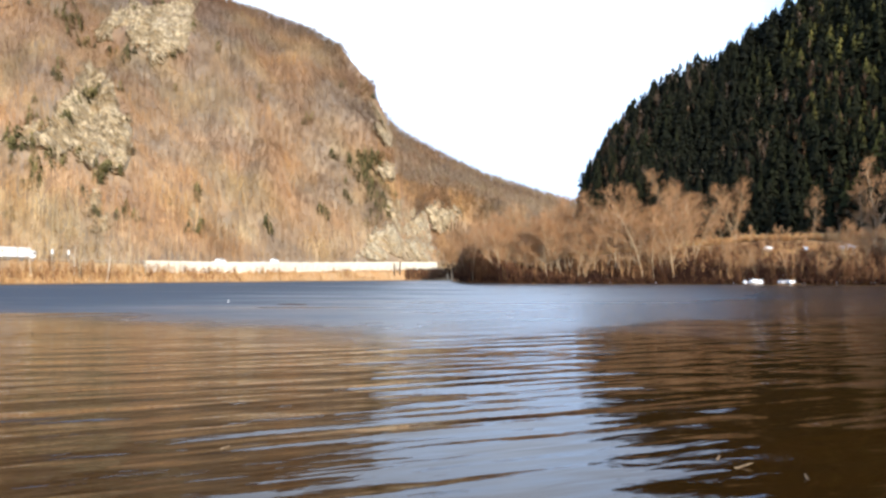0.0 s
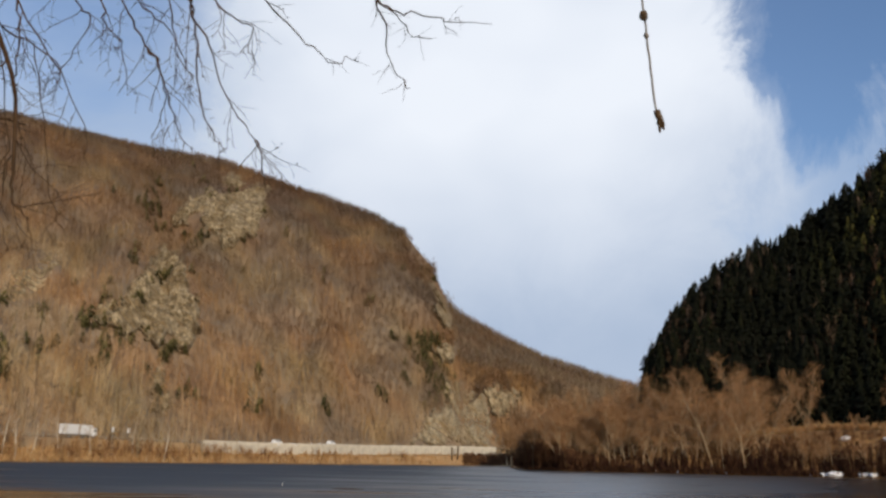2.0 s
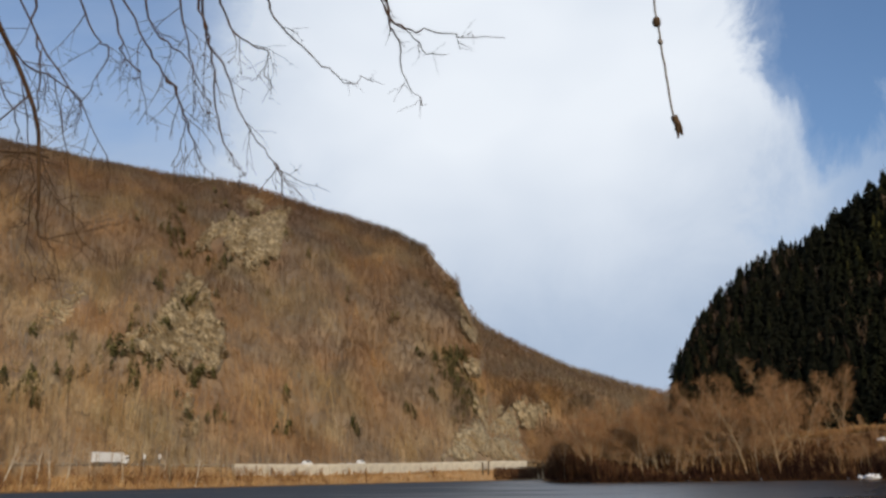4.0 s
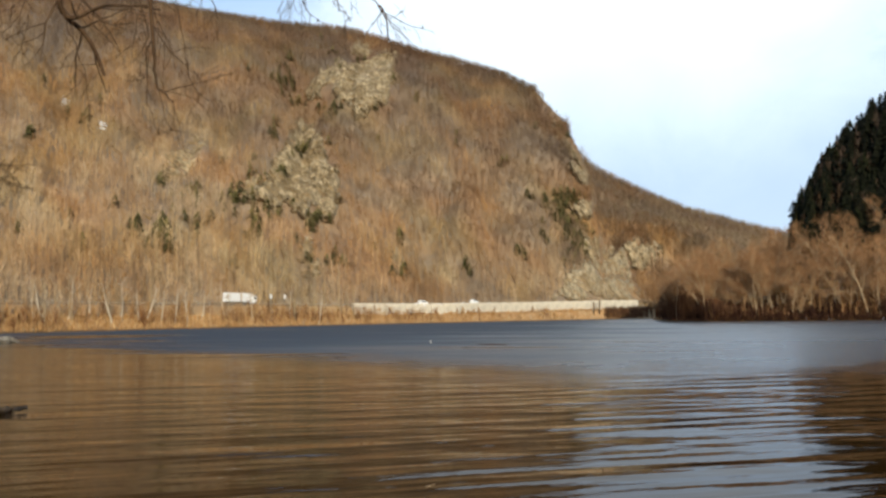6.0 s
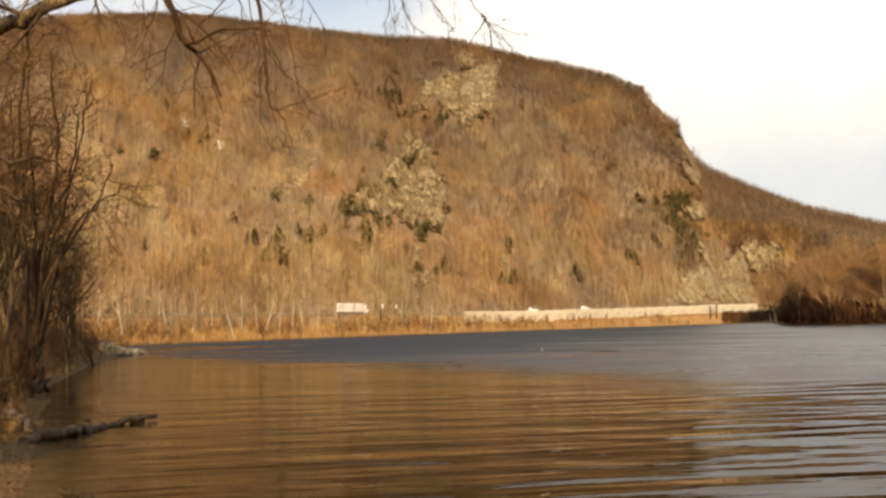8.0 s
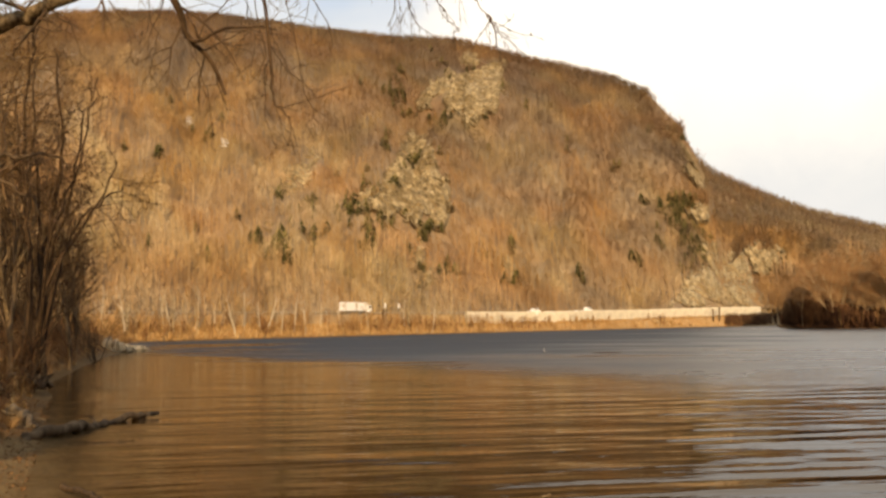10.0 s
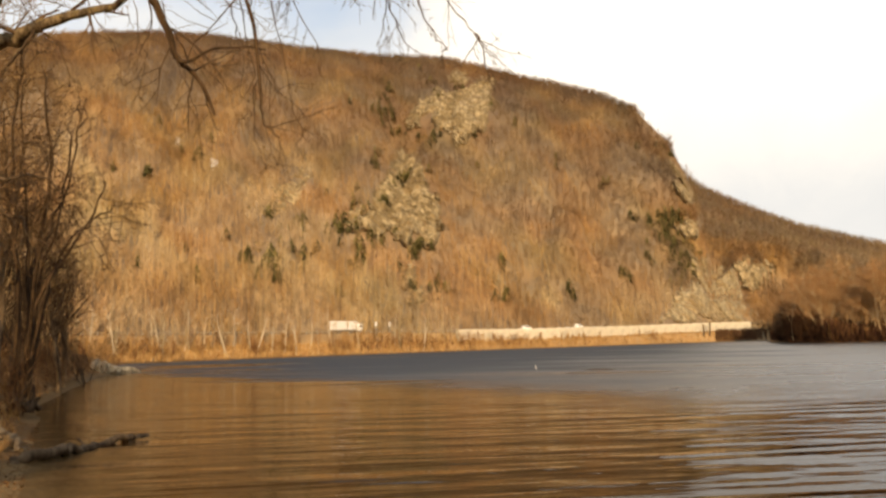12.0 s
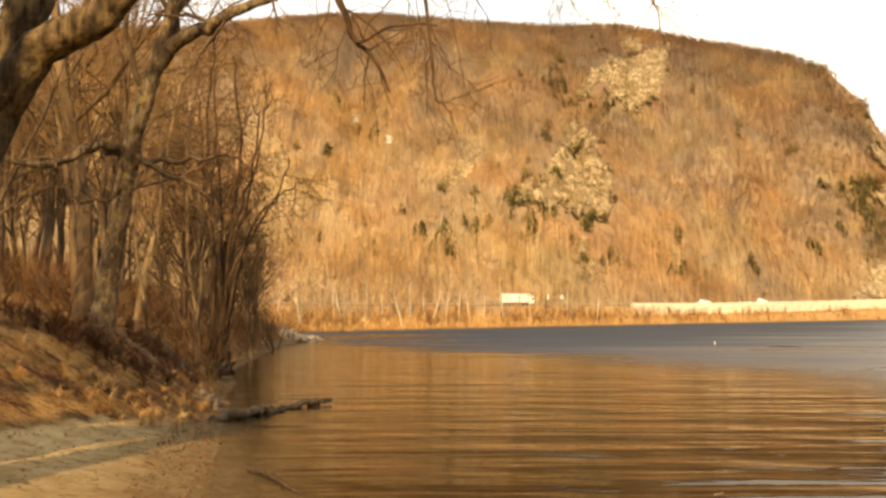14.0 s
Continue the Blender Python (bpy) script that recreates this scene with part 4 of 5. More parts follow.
def build_point():
    """Bare trees and brush on the wooded point."""
    rng = np.random.default_rng(12)
    kinds = [bare_tree_meshes(100 + k, 16, 0.15, 13, 8, 8, 0.07, 0.5, 1 + k % 2, 2.3, (ISLAND_BARK, ISLAND_BARK, ISLAND_TWIG), 0.2, 0.3) for k in range(5)]
    proto = []
    for k in kinds:
        proto.append(bare_tree(k, (0, 0, 0), "tan leafless riverside tree with dense fine twigs", "bare trees on the wooded point"))
    used = set()
    row = []
    top = curve((-32, 5.5), (-29, 6.0), (-26.6, 6.0), (-24, 4.6), (-22, 3.9), (-20, 4.6), (-17, 6.0), (-15, 6.6), (-13, 6.0), (-11.4, 6.2), (-9.5, 5.6), (-8, 4.9), (-3, 4.2), (-1.8, 3.7), (-1.2, 2.9), (-0.5, 1.6))
    for k in range(105):
        az = -1.2 - 29.5 * (k + rng.random()) / 105
        if rng.random() < (0.3 if az < -16.5 else 0.12):
            continue
        depth = rng.uniform(3, 38) if az < -4 else rng.uniform(2, 18)
        r = float(isle_shore(az)) + depth
        ground = spot(az, r).z
        size = (EYE + r * math.tan(radians(float(top(az)))) - ground) / 16.0 * rng.uniform(0.62, 1.0) * (0.55 if az < -16.5 else 1.0)
        row.append((az, r, size))
    # single tall ones over the rest
    tall = [(-18.6, 292, 1.75), (-14.9, 300, 1.5), (-26.5, 278, 1.45), (-25.9, 284, 1.2), (-23.2, 285, 1.2), (-11.4, 296, 1.3), (-17.2, 296, 0.9)]
    row += tall
    # a thick stand near the tip
    for k in range(22):
        az = -1.3 - 7.0 * (k + rng.random()) / 22
        r = float(isle_shore(az)) + rng.uniform(9, 24)
        row.append((az, r, (EYE + r * math.tan(radians(float(top(az)))) - spot(az, r).z) / 16.0 * rng.uniform(0.75, 1.0)))
    for n, (az, r, size) in enumerate(row):
        k = n % len(proto)
        m = place(az, r, size, rng.uniform(0, 360), 0.8 if (az, r, size) in tall else rng.uniform(0.8, 1.25))
        if k in used:
            copy_thing(proto[k], m)
        else:
            proto[k].matrix_basis = m
            used.add(k)
    # a strip of dry grass on the old railway bank behind
    az, r, p = scatter_polar(rng, 2200, -33, -6.0, lambda a: isle_shore(a) + 34, lambda a: isle_shore(a) + 41)
    stuff("bank_grass", scatter_blades(rng, p, rng.uniform(0.8, 2.2, len(r)), 14, 0.14, 0.7, 1.2, np.clip(rng.normal(0.55, 0.2, len(r)), 0, 1), False), DRY_GRASS, "golden dry grass along the bank above the brush", "grass")
    # brush along the water
    az, r, p = scatter_polar(rng, 4600, -33, -1.0, lambda a: isle_shore(a) + 0.5, lambda a: isle_shore(a) + 30)
    keep = rng.random(len(r)) < 1.15 - 0.03 * (r - isle_shore(az))
    az, r, p = az[keep], r[keep], p[keep]
    inland = r - isle_shore(az)
    tone = np.clip(0.03 + 0.022 * np.maximum(inland - 6, 0) + 0.5 * fbm(p[:, 0] / 8, p[:, 1] / 8, 2, 3) + rng.normal(0, 0.12, len(r)), 0, 1)
    tall = rng.uniform(1.6, 5.2, len(r)) * (0.9 + 1.6 * fbm(p[:, 0] / 9, p[:, 1] / 9, 3, 77)) * np.interp(inland, [0, 4, 14, 30], [0.5, 0.75, 0.75, 0.45])
    stuff("brush", scatter_blades(rng, p, np.clip(tall, 0.6, 6), 20, 0.13, 0.6, 1.1, tone, False), ISLAND_BRUSH, "russet and dark red leafless brush along the water", "brush")
    # pale stems leaning out of the brush
    az, r, p = scatter_polar(rng, 240, -30, -1.6, lambda a: isle_shore(a) + 0.8, lambda a: isle_shore(a) + 14)
    stuff("pale_stems", scatter_blades(rng, p, rng.uniform(2.5, 7.5, len(r)), 9, 0.14, 0.35, 1.8, np.clip(rng.normal(0.65, 0.25, len(r)), 0, 1)), ISLAND_BRUSH, "pale tan stems and saplings leaning out of the brush", "saplings")


def build_tip_bushes():
    """Dense dark bushes at the tip of the point."""
    rng = np.random.default_rng(13)
    az, r, p = scatter_polar(rng, 800, -9.0, -0.75, lambda a: isle_shore(a) + 0.5, lambda a: isle_shore(a) + 14)
    tall = np.interp(az, [-9.0, -5.0, -2.6, -1.4, -0.75], [1.8, 4.0, 10.0, 12.0, 5.0]) * rng.uniform(0.5, 1.05, len(r))
    stuff("brush", scatter_blades(rng, p, tall, 60, 0.10, 0.36, 1.2, np.clip(rng.normal(0.10, 0.12, len(r)) + 0.014 * tall, 0, 1), False), SCRUB, "dense dark maroon leafless bushes at the point's tip", "brush")


def build_waterside_brush():
    """Low dark stems right at the point's waterline."""
    rng = np.random.default_rng(17)
    az, r, p = scatter_polar(rng, 1500, -33, -1.0, lambda a: isle_shore(a) - 0.2, lambda a: isle_shore(a) + 2.6)
    p[:, 2] = np.maximum(p[:, 2], -0.2)
    clear = (np.abs(az + 19.7) > 0.7) & (np.abs(az + 21.7) > 0.6)
    r, p = r[clear], p[clear]
    stuff("brush", scatter_blades(rng, p, rng.uniform(0.5, 1.7, len(r)), 22, 0.12, 0.8, 0.8, np.clip(rng.normal(0.08, 0.08, len(r)), 0, 1), False), SCRUB, "low dark stems and roots at the waterline", "brush")


def build_far_bank():
    rng = np.random.default_rng(14)
    az, r, p = scatter_polar(rng, 7000, 2, 62, lambda a: far_shore(a) + 0.3, lambda a: far_shore(a) + 14)
    tone = np.clip(0.62 + rng.normal(0, 0.2, len(r)), 0, 1)
    stuff("bank_grass", scatter_blades(rng, p, rng.uniform(0.6, 1.8, len(r)), 10, 0.14, 0.5, 1.5, tone, False), DRY_GRASS, "orange dry grass and weeds on the far bank", "grass")
    az, r, p = scatter_polar(rng, 1500, 1, 62, lambda a: far_shore(a) + 1, lambda a: far_shore(a) + 14)
    keep = fbm(p[:, 0] / 11, p[:, 1] / 11, 3, 15) > np.interp(az, [8, 20], [0.05, -0.12])
    p = p[keep]
    tall = rng.uniform(1.0, 3.6, len(p)) * np.interp(az[keep], [12, 24], [1.0, 1.6])
    stuff("brush", scatter_blades(rng, p, tall, 18, 0.14, 0.5, 1.3, np.clip(rng.normal(0.75, 0.22, len(p)), 0, 1), False), SCRUB, "leafless tan and brown brush below the highway", "brush")


def build_low_spit():
    """Dark brush on the low shore beside the point."""
    rng = np.random.default_rng(15)
    az, r, p = scatter_polar(rng, 1500, -1.9, 2.5, lambda a: far_shore(a) + 0.2, lambda a: far_shore(a) + 12)
    p = p[p[:, 2] > 0.1]
    stuff("brush", scatter_blades(rng, p, rng.uniform(0.5, 2.8, len(p)), 20, 0.12, 0.6, 1.0, np.clip(rng.normal(0.16, 0.12, len(p)), 0, 1), False), SCRUB, "dark red leafless brush on the low shore", "brush")


def build_birches():
    """Single pale trunks that stand out along the far bank."""
    rng = np.random.default_rng(16)
    mats = (PALE_BARK, PALE_BARK, ISLAND_TWIG)
    protos = [bare_tree(bare_tree_meshes(300 + k, 13, 0.27, 9, 4, 3, 0.06, 0.6, 1, 2.0, mats, 0.45, 0.35), (0, 0, 0), "slim white-barked leafless tree on the far bank", "pale trees on the far bank") for k in range(3)]
    used = set()
    for n, az in enumerate((38.3, 37.8, 36.4, 35.2, 33.9, 33.4, 32.3, 31.9, 31.0, 30.2, 29.5, 28.6, 27.2, 25.4, 23.0, 21.2, 40.6, 42.0)):
        k = n % 3
        m = place(az, float(far_shore(az)) + rng.uniform(4, 12), rng.uniform(0.75, 1.1), rng.uniform(0, 360), 1.0)
        if k in used:
            copy_thing(protos[k], m)
        else:
            protos[k].matrix_basis = m
            used.add(k)


build_point()
build_far_bank()
build_low_spit()
build_tip_bushes()
build_waterside_brush()
build_birches()

# ---- road and wall across the river ----


def box(sx, sy, sz, at=(0, 0, 0), bevel=0.03, taper=1.0, name="box", mats=()):
    bm = bmesh.new()
    bmesh.ops.create_cube(bm, size=1.0)
    for v in bm.verts:
        k = taper if v.co.z > 0 else 1.0
        v.co = Vector((v.co.x * sx * k, v.co.y * sy * k, v.co.z * sz)) + Vector(at)
    if bevel:
        bmesh.ops.bevel(bm, geom=bm.edges[:], offset=bevel, segments=2, affect="EDGES")
    me = bpy.data.meshes.new(name)
    bm.to_mesh(me)
    bm.free()
    for m in mats:
        me.materials.append(m)
    return me


def rod(radius, depth, name, mats, sides=16, bevel=0.0):
    bm = bmesh.new()
    bmesh.ops.create_cone(bm, cap_ends=True, segments=sides, radius1=radius, radius2=radius, depth=depth)
    if bevel:
        rim = [e for e in bm.edges if abs(e.verts[0].co.z - e.verts[1].co.z) < 1e-6]
        bmesh.ops.bevel(bm, geom=rim, offset=bevel, segments=2, affect="EDGES")
    me = bpy.data.meshes.new(name)
    bm.to_mesh(me)
    bm.free()
    for m in mats:
        me.materials.append(m)
    return me


def roadside(az, off):
    """A place on the road's line, that far behind the water's edge, at the road's level, and the road's heading there."""
    def flat(a):
        r = float(far_shore(a)) + off
        return Vector((-math.sin(radians(a)) * r, math.cos(radians(a)) * r, float(road_level(a))))
    p, q = flat(az), flat(az - 0.1)
    return p, math.degrees(math.atan2(q.y - p.y, q.x - p.x))


def build_road():
    vs, fs = [], []
    azs = np.arange(66, -5, -0.5)
    for a in azs:
        for off in (18.4, 30.0):
            p, _ = roadside(a, off)
            vs.append((p.x, p.y, p.z + 0.12))
    n = len(azs)
    fs = [(2 * k, 2 * k + 2, 2 * k + 3, 2 * k + 1) for k in range(n - 1)]
    tagged(new("road", mesh_from("road", vs, fs, [ASPHALT])), "dark asphalt highway at the mountain's foot", "road", kind="structure")


def build_wall():
    wall = thing("retaining_wall", roadside(10, 16)[0], "long weathered pale concrete retaining wall holding up the highway", "wall", kind="structure")
    inv = Matrix.Translation(-wall.location)
    rng = np.random.default_rng(3)
    az = 19.0
    while az > 0.6:
        p, h = roadside(az, 15.2)
        step = math.degrees(7.6 / (float(far_shore(az)) * 1.55))
        q, _ = roadside(az - step, 15.2)
        l = (q - p).length
        mid = (p + q) / 2
        tall = rng.uniform(3.3, 4.0) if az > 8 else 3.8
        me = box(l - 0.12, 0.6, tall, (0, 0, 0.2 - tall / 2), 0.05, 1.0, "panel", [CONCRETE])
        part("panel", me, wall, "", inv @ pose(mid.x, mid.y, mid.z, 0, 0, math.degrees(math.atan2(q.y - p.y, q.x - p.x))))
        cap = box(l + 0.02, 0.5, 0.85, (0, 0.1, 0.62), 0.08, 1.0, "parapet", [CONCRETE])
        part("parapet", cap, wall, "", inv @ pose(mid.x, mid.y, mid.z, 0, 0, math.degrees(math.atan2(q.y - p.y, q.x - p.x))))
        az -= step


def build_guardrail():
    rail = thing("guardrail", roadside(40, 18)[0], "pale galvanised guardrail along the highway's edge", "guardrail", kind="structure")
    inv = Matrix.Translation(-rail.location)
    post = box(0.18, 0.18, 1.0, (0, 0, 0.4), 0.0, 1.0, "post", [STEEL])
    beam_of = {}
    az = 60.0
    while az > 19.2:
        p, _ = roadside(az, 18.0)
        step = math.degrees(4.0 / (float(far_shore(az)) * 1.25))
        q, h = roadside(az - step, 18.0)
        mid = (p + q) / 2
        turn = math.degrees(math.atan2(q.y - p.y, q.x - p.x))
        l = round((q - p).length + 0.1, 1)
        if l not in beam_of:
            beam_of[l] = box(l, 0.08, 0.3, (0, -0.12, 0.62), 0.02, 1.0, "beam", [STEEL_DULL])
        part("beam", beam_of[l], rail, "", inv @ pose(mid.x, mid.y, mid.z, 0, 0, turn))
        part("post", post, rail, "", inv @ pose(p.x, p.y, p.z, 0, 0, turn))
        az -= step


def wheels(body, xs, half, radius):
    tyre = rod(radius, 0.3, "tyre", [RUBBER], 20, 0.05)
    rim = rod(radius * 0.55, 0.32, "rim", [STEEL], 14, 0.02)
    for x in xs:
        for s in (-1, 1):
            t = part("wheel", tyre, body, "", pose(x, s * half, radius, 90, 0, 0))
            part("rim", rim, t)


def build_truck(az, off):
    p, h = roadside(az, off)
    t = thing("semi_truck", p + Vector((0, 0, 0.12)), "white box trailer truck on the highway", "truck")
    t.rotation_euler = (0, 0, radians(h))
    part("trailer", box(11.5, 2.6, 2.9, (-1.2, 0, 2.5), 0.06, 1.0, "trailer", [WHITE_PAINT]), t, "plain white box trailer")
    part("chassis", box(12.5, 1.0, 0.3, (-0.5, 0, 0.9), 0.03, 1.0, "chassis", [RUBBER]), t)
    cab = part("cab", box(2.2, 2.4, 2.5, (6.0, 0, 1.95), 0.18, 0.93, "cab", [WHITE_PAINT]), t, "white cab")
    part("windscreen", box(0.06, 2.0, 0.9, (7.08, 0, 2.4), 0.02, 1.0, "windscreen", [DARK_GLASS]), cab)
    part("side_window", box(0.9, 2.44, 0.8, (6.1, 0, 2.4), 0.02, 0.97, "side_window", [DARK_GLASS]), cab)
    wheels(t, (-5.6, -4.4, 3.6, 6.2), 1.1, 0.5)


def build_van(az, off, label):
    p, h = roadside(az, off)
    t = thing("van", p + Vector((0, 0, 0.12)), label, "van")
    t.rotation_euler = (0, 0, radians(h))
    part("body", box(5.2, 2.0, 1.3, (0, 0, 1.05), 0.15, 0.97, "body", [WHITE_PAINT]), t)
    part("cabin", box(4.0, 1.9, 0.8, (-0.4, 0, 2.05), 0.14, 0.86, "cabin", [WHITE_PAINT]), t)
    part("window", box(3.0, 1.86, 0.45, (-0.2, 0, 2.05), 0.02, 0.93, "window", [DARK_GLASS]), t)
    wheels(t, (-1.7, 1.7), 0.9, 0.36)


build_road()
build_wall()
build_guardrail()
build_truck(26.2, 24)
build_van(11.0, 21, "white van behind the wall's parapet")
build_van(14.4, 26, "pale van passing behind the wall")
for az, tall in ((3.22, 7.0), (2.86, 7.8)):
    r = float(far_shore(az)) + 8
    trunk = bent(np.random.default_rng(int(az * 100)), (0, 0, -0.5), (0, 0, 1), tall, 0.5, 0.42, 4, 0.03)
    ob = tagged(new("dark_post", mesh_from("dark_post", *tubes(trunk, 8), [BARK_DARK], True)), "thick dark weathered timber post standing below the wall", "post", "posts by the wall")
    ob.location = spot(az, r)


def build_sign(az, off, tall):
    p, h = roadside(az, off)
    s = thing("road_sign", p, "small pale road sign on a steel post", "sign")
    s.rotation_euler = (0, 0, radians(h))
    part("post", rod(0.08, tall, "post", [STEEL], 8), s, "", pose(0, 0, tall / 2))
    part("board", box(1.1, 0.06, 1.5, (0, -0.1, tall), 0.02, 1.0, "board", [WHITE_PAINT]), s, "pale blank board")


build_sign(24.3, 31, 3.4)
build_sign(23.4, 31, 3.4)

# ---- near bank ----


def line_of(points, r, bend=0.0):
    """World points through (bearing, rise) pairs at that distance, or through (bearing, rise, distance)."""
    return [aloft(*p) if len(p) == 3 else aloft(p[0], p[1], r) for p in points]


def limb_segs(rng, pts, r0, r1, sub=3, jitter=0.02):
    """Segments along a smooth line through points, tapering."""
    out, fine = [], []
    n = len(pts)
    for i in range(n - 1):
        a, b, c, d = pts[max(i - 1, 0)], pts[i], pts[i + 1], pts[min(i + 2, n - 1)]
        for k in range(sub):
            t = k / sub
            q = 0.5 * ((2 * b) + (c - a) * t + (2 * a - 5 * b + 4 * c - d) * t * t + (3 * b - a - 3 * c + d) * t ** 3)
            fine.append(np.array(q) + rng.normal(0, jitter, 3) * (k > 0))
    fine.append(np.array(pts[-1]))
    m = len(fine) - 1
    for i in range(m):
        out.append((fine[i], fine[i + 1], r0 + (r1 - r0) * i / m, r0 + (r1 - r0) * (i + 1) / m))
    return out


def skin(segs, sides, name, mat):
    """One continuous tube over a line of segments, with knobbly girth."""
    P = [s[0] for s in segs] + [segs[-1][1]]
    R = [s[2] for s in segs] + [segs[-1][3]]
    vs = []
    n = len(P)
    u = None
    for i, (p, r) in enumerate(zip(P, R)):
        d = Vector(P[min(i + 1, n - 1)]) - Vector(P[max(i - 1, 0)])
        d.normalize()
        if u is None:
            u = d.orthogonal().normalized()
        u = (u - d * u.dot(d)).normalized()
        w = d.cross(u)
        for k in range(sides):
            a = 2 * math.pi * k / sides
            f = 1 + 0.16 * noise.noise(Vector((p[0] * 1.7 + math.cos(a), p[1] * 1.7 + math.sin(a), p[2] * 1.2)))
            vs.append(Vector(p) + (u * math.cos(a) + w * math.sin(a)) * r * f)
    fs = [(i * sides + k, i * sides + (k + 1) % sides, (i + 1) * sides + (k + 1) % sides, (i + 1) * sides + k) for i in range(n - 1) for k in range(sides)]
    return mesh_from(name, vs, fs, [mat], True)


def at_base(me, base):
    me.transform(Matrix.Translation(-Vector(base)))
    return me


def twig_mesh(lines, sides, name, mat):
    segs = [s for l in lines for s in l]
    return mesh_from(name, *tubes(segs, sides), [mat], True)


def build_leaning_tree():
    """The large grey tree on the bank with its limbs reaching over the water."""
    rng = np.random.default_rng(21)
    R = 27.0
    base = spot(52.6, R, -0.3)
    t = thing("riverbank_tree", base, "large leaning grey-barked leafless tree on the littered bank", "tree")
    trunk = limb_segs(rng, [base] + line_of([(52.55, 1.0), (52.2, 3.7), (51.5, 8.3), (50.7, 12.8), (49.7, 16.0), (48.9, 18.8), (48.3, 21.5), (47.2, 27), (46.0, 33)], R), 0.38, 0.09, 4, 0.02)
    p0, p1, a, b = trunk[0]
    trunk[0] = (p0, p1, 0.62, 0.44)
    trunk = [(s[0], s[1], s[2], s[3]) for s in trunk]
    part("trunk", at_base(skin(trunk, 12, "trunk", BROWN_BARK), base), t)
    limbs = [
        ([(49.7, 16.0), (47.7, 18.1, 26.5), (45.4, 19.4, 26), (42.8, 20.5, 25.5), (40.2, 21.7, 25), (36, 25, 24)], 0.24, 0.05),
        ([(51.7, 10.8), (53.3, 10.9, 26.5), (55.1, 10.0, 26), (57.2, 9.7, 26), (59.5, 10.1, 26)], 0.17, 0.04),
        ([(50.8, 10.7), (49.1, 9.4, 26.5), (47.0, 8.8, 26), (45.3, 7.0, 26)], 0.10, 0.03),
        ([(50.7, 10.4), (48.1, 10.2, 26.8), (45.6, 10.8, 26.5), (43.5, 10.0, 26.5)], 0.09, 0.02),
        ([(50.2, 14.6), (51.4, 17.5, 27), (51.6, 21, 27), (52, 27, 27)], 0.09, 0.03),
        ([(48.9, 18.8), (49.8, 22, 27.5), (50.0, 28, 27.5)], 0.09, 0.03),
        ([(49.3, 17.6), (47.0, 21.4, 27.5), (44.6, 26, 27)], 0.14, 0.04),
        ([(51.2, 9.0), (52.6, 7.6, 26.2), (54.6, 7.8, 26)], 0.06, 0.02),
    ]
    fine = []
    for pts, r0, r1 in limbs:
        segs = limb_segs(rng, line_of(pts, R), r0, r1, 4, 0.07)
        part("limb", at_base(skin(segs, 8, "limb", BARK_DARK if r0 < 0.15 else BROWN_BARK), base), t)
        for l in sprout(rng, segs, 9, 2.6, 0.7, 0.45, 5, 0.2, -0.02, 0.2, 0.1, 0.016):
            fine.append(l)
            for m in sprout(rng, l, 5, 1.2, 0.65, 0.6, 3, 0.2, -0.02, 0.2, 0.0, 0.009):
                fine.append(m)
                fine += sprout(rng, m, 3, 0.5, 0.6, 0.7, 2, 0.2, -0.02, 0.2, 0.0, 0.006)
    part("crown", at_base(twig_mesh(fine, 3, "crown", TWIG), base), t, "fine dark twigs")


def build_many_stemmed_tree():
    """A fan of slim stems from one stool at the water's edge."""
    rng = np.random.default_rng(27)
    R = 41.0
    base = spot(45.6, R, -0.2)
    t = thing("many_stemmed_tree", base, "dark many-stemmed leafless tree fanning out over the water", "tree")
    stems = [
        ([(45.3, 4.0), (44.9, 7.0), (44.4, 10.0), (44.6, 13.8), (44.9, 17.0)], 0.15, 0.04),
        ([(44.6, 3.0), (43.9, 5.2), (42.2, 8.0), (41.2, 10.6)], 0.13, 0.03),
        ([(45.0, 3.0), (43.2, 7.0), (41.5, 8.6), (40.2, 9.4)], 0.10, 0.025),
        ([(45.9, 4.0), (46.3, 7.6), (46.8, 11.0), (47.0, 14.4)], 0.12, 0.03),
        ([(45.1, 4.5), (44.2, 8.4), (43.3, 11.8), (43.2, 14.2)], 0.11, 0.03),
        ([(45.5, 4.0), (45.6, 8.0), (45.9, 12.0), (46.0, 15.5)], 0.12, 0.03),
        ([(44.9, 4.2), (43.9, 8.0), (42.9, 12.6), (42.4, 15.6)], 0.10, 0.03),
        ([(46.0, 5.0), (46.5, 10.0), (46.3, 15.0), (45.8, 18.2)], 0.12, 0.03),
    ]
    fine = []
    for pts, r0, r1 in stems:
        foot = base + Vector((rng.normal(0, 0.25), rng.normal(0, 0.25), 0))
        segs = limb_segs(rng, [foot] + line_of(pts, R + rng.normal(0, 0.8)), r0 * 0.85, r1 * 0.8, 4, 0.08)
        part("stem", at_base(skin(segs, 7, "stem", BOUGH), base), t)
        for l in sprout(rng, segs, 10, 3.2, 0.7, 0.45, 5, 0.2, -0.01, 0.3, 0.05, 0.02):
            fine.append(l)
            for m in sprout(rng, l, 5, 1.3, 0.6, 0.6, 3, 0.18, 0.0, 0.2, 0.15, 0.012):
                fine.append(m)
                fine += sprout(rng, m, 2, 0.6, 0.6, 0.7, 2, 0.2, 0.0, 0.2, 0.1, 0.009)
    part("crown", at_base(twig_mesh(fine, 3, "crown", CLUMP_TWIG), base), t, "fine brown twigs")


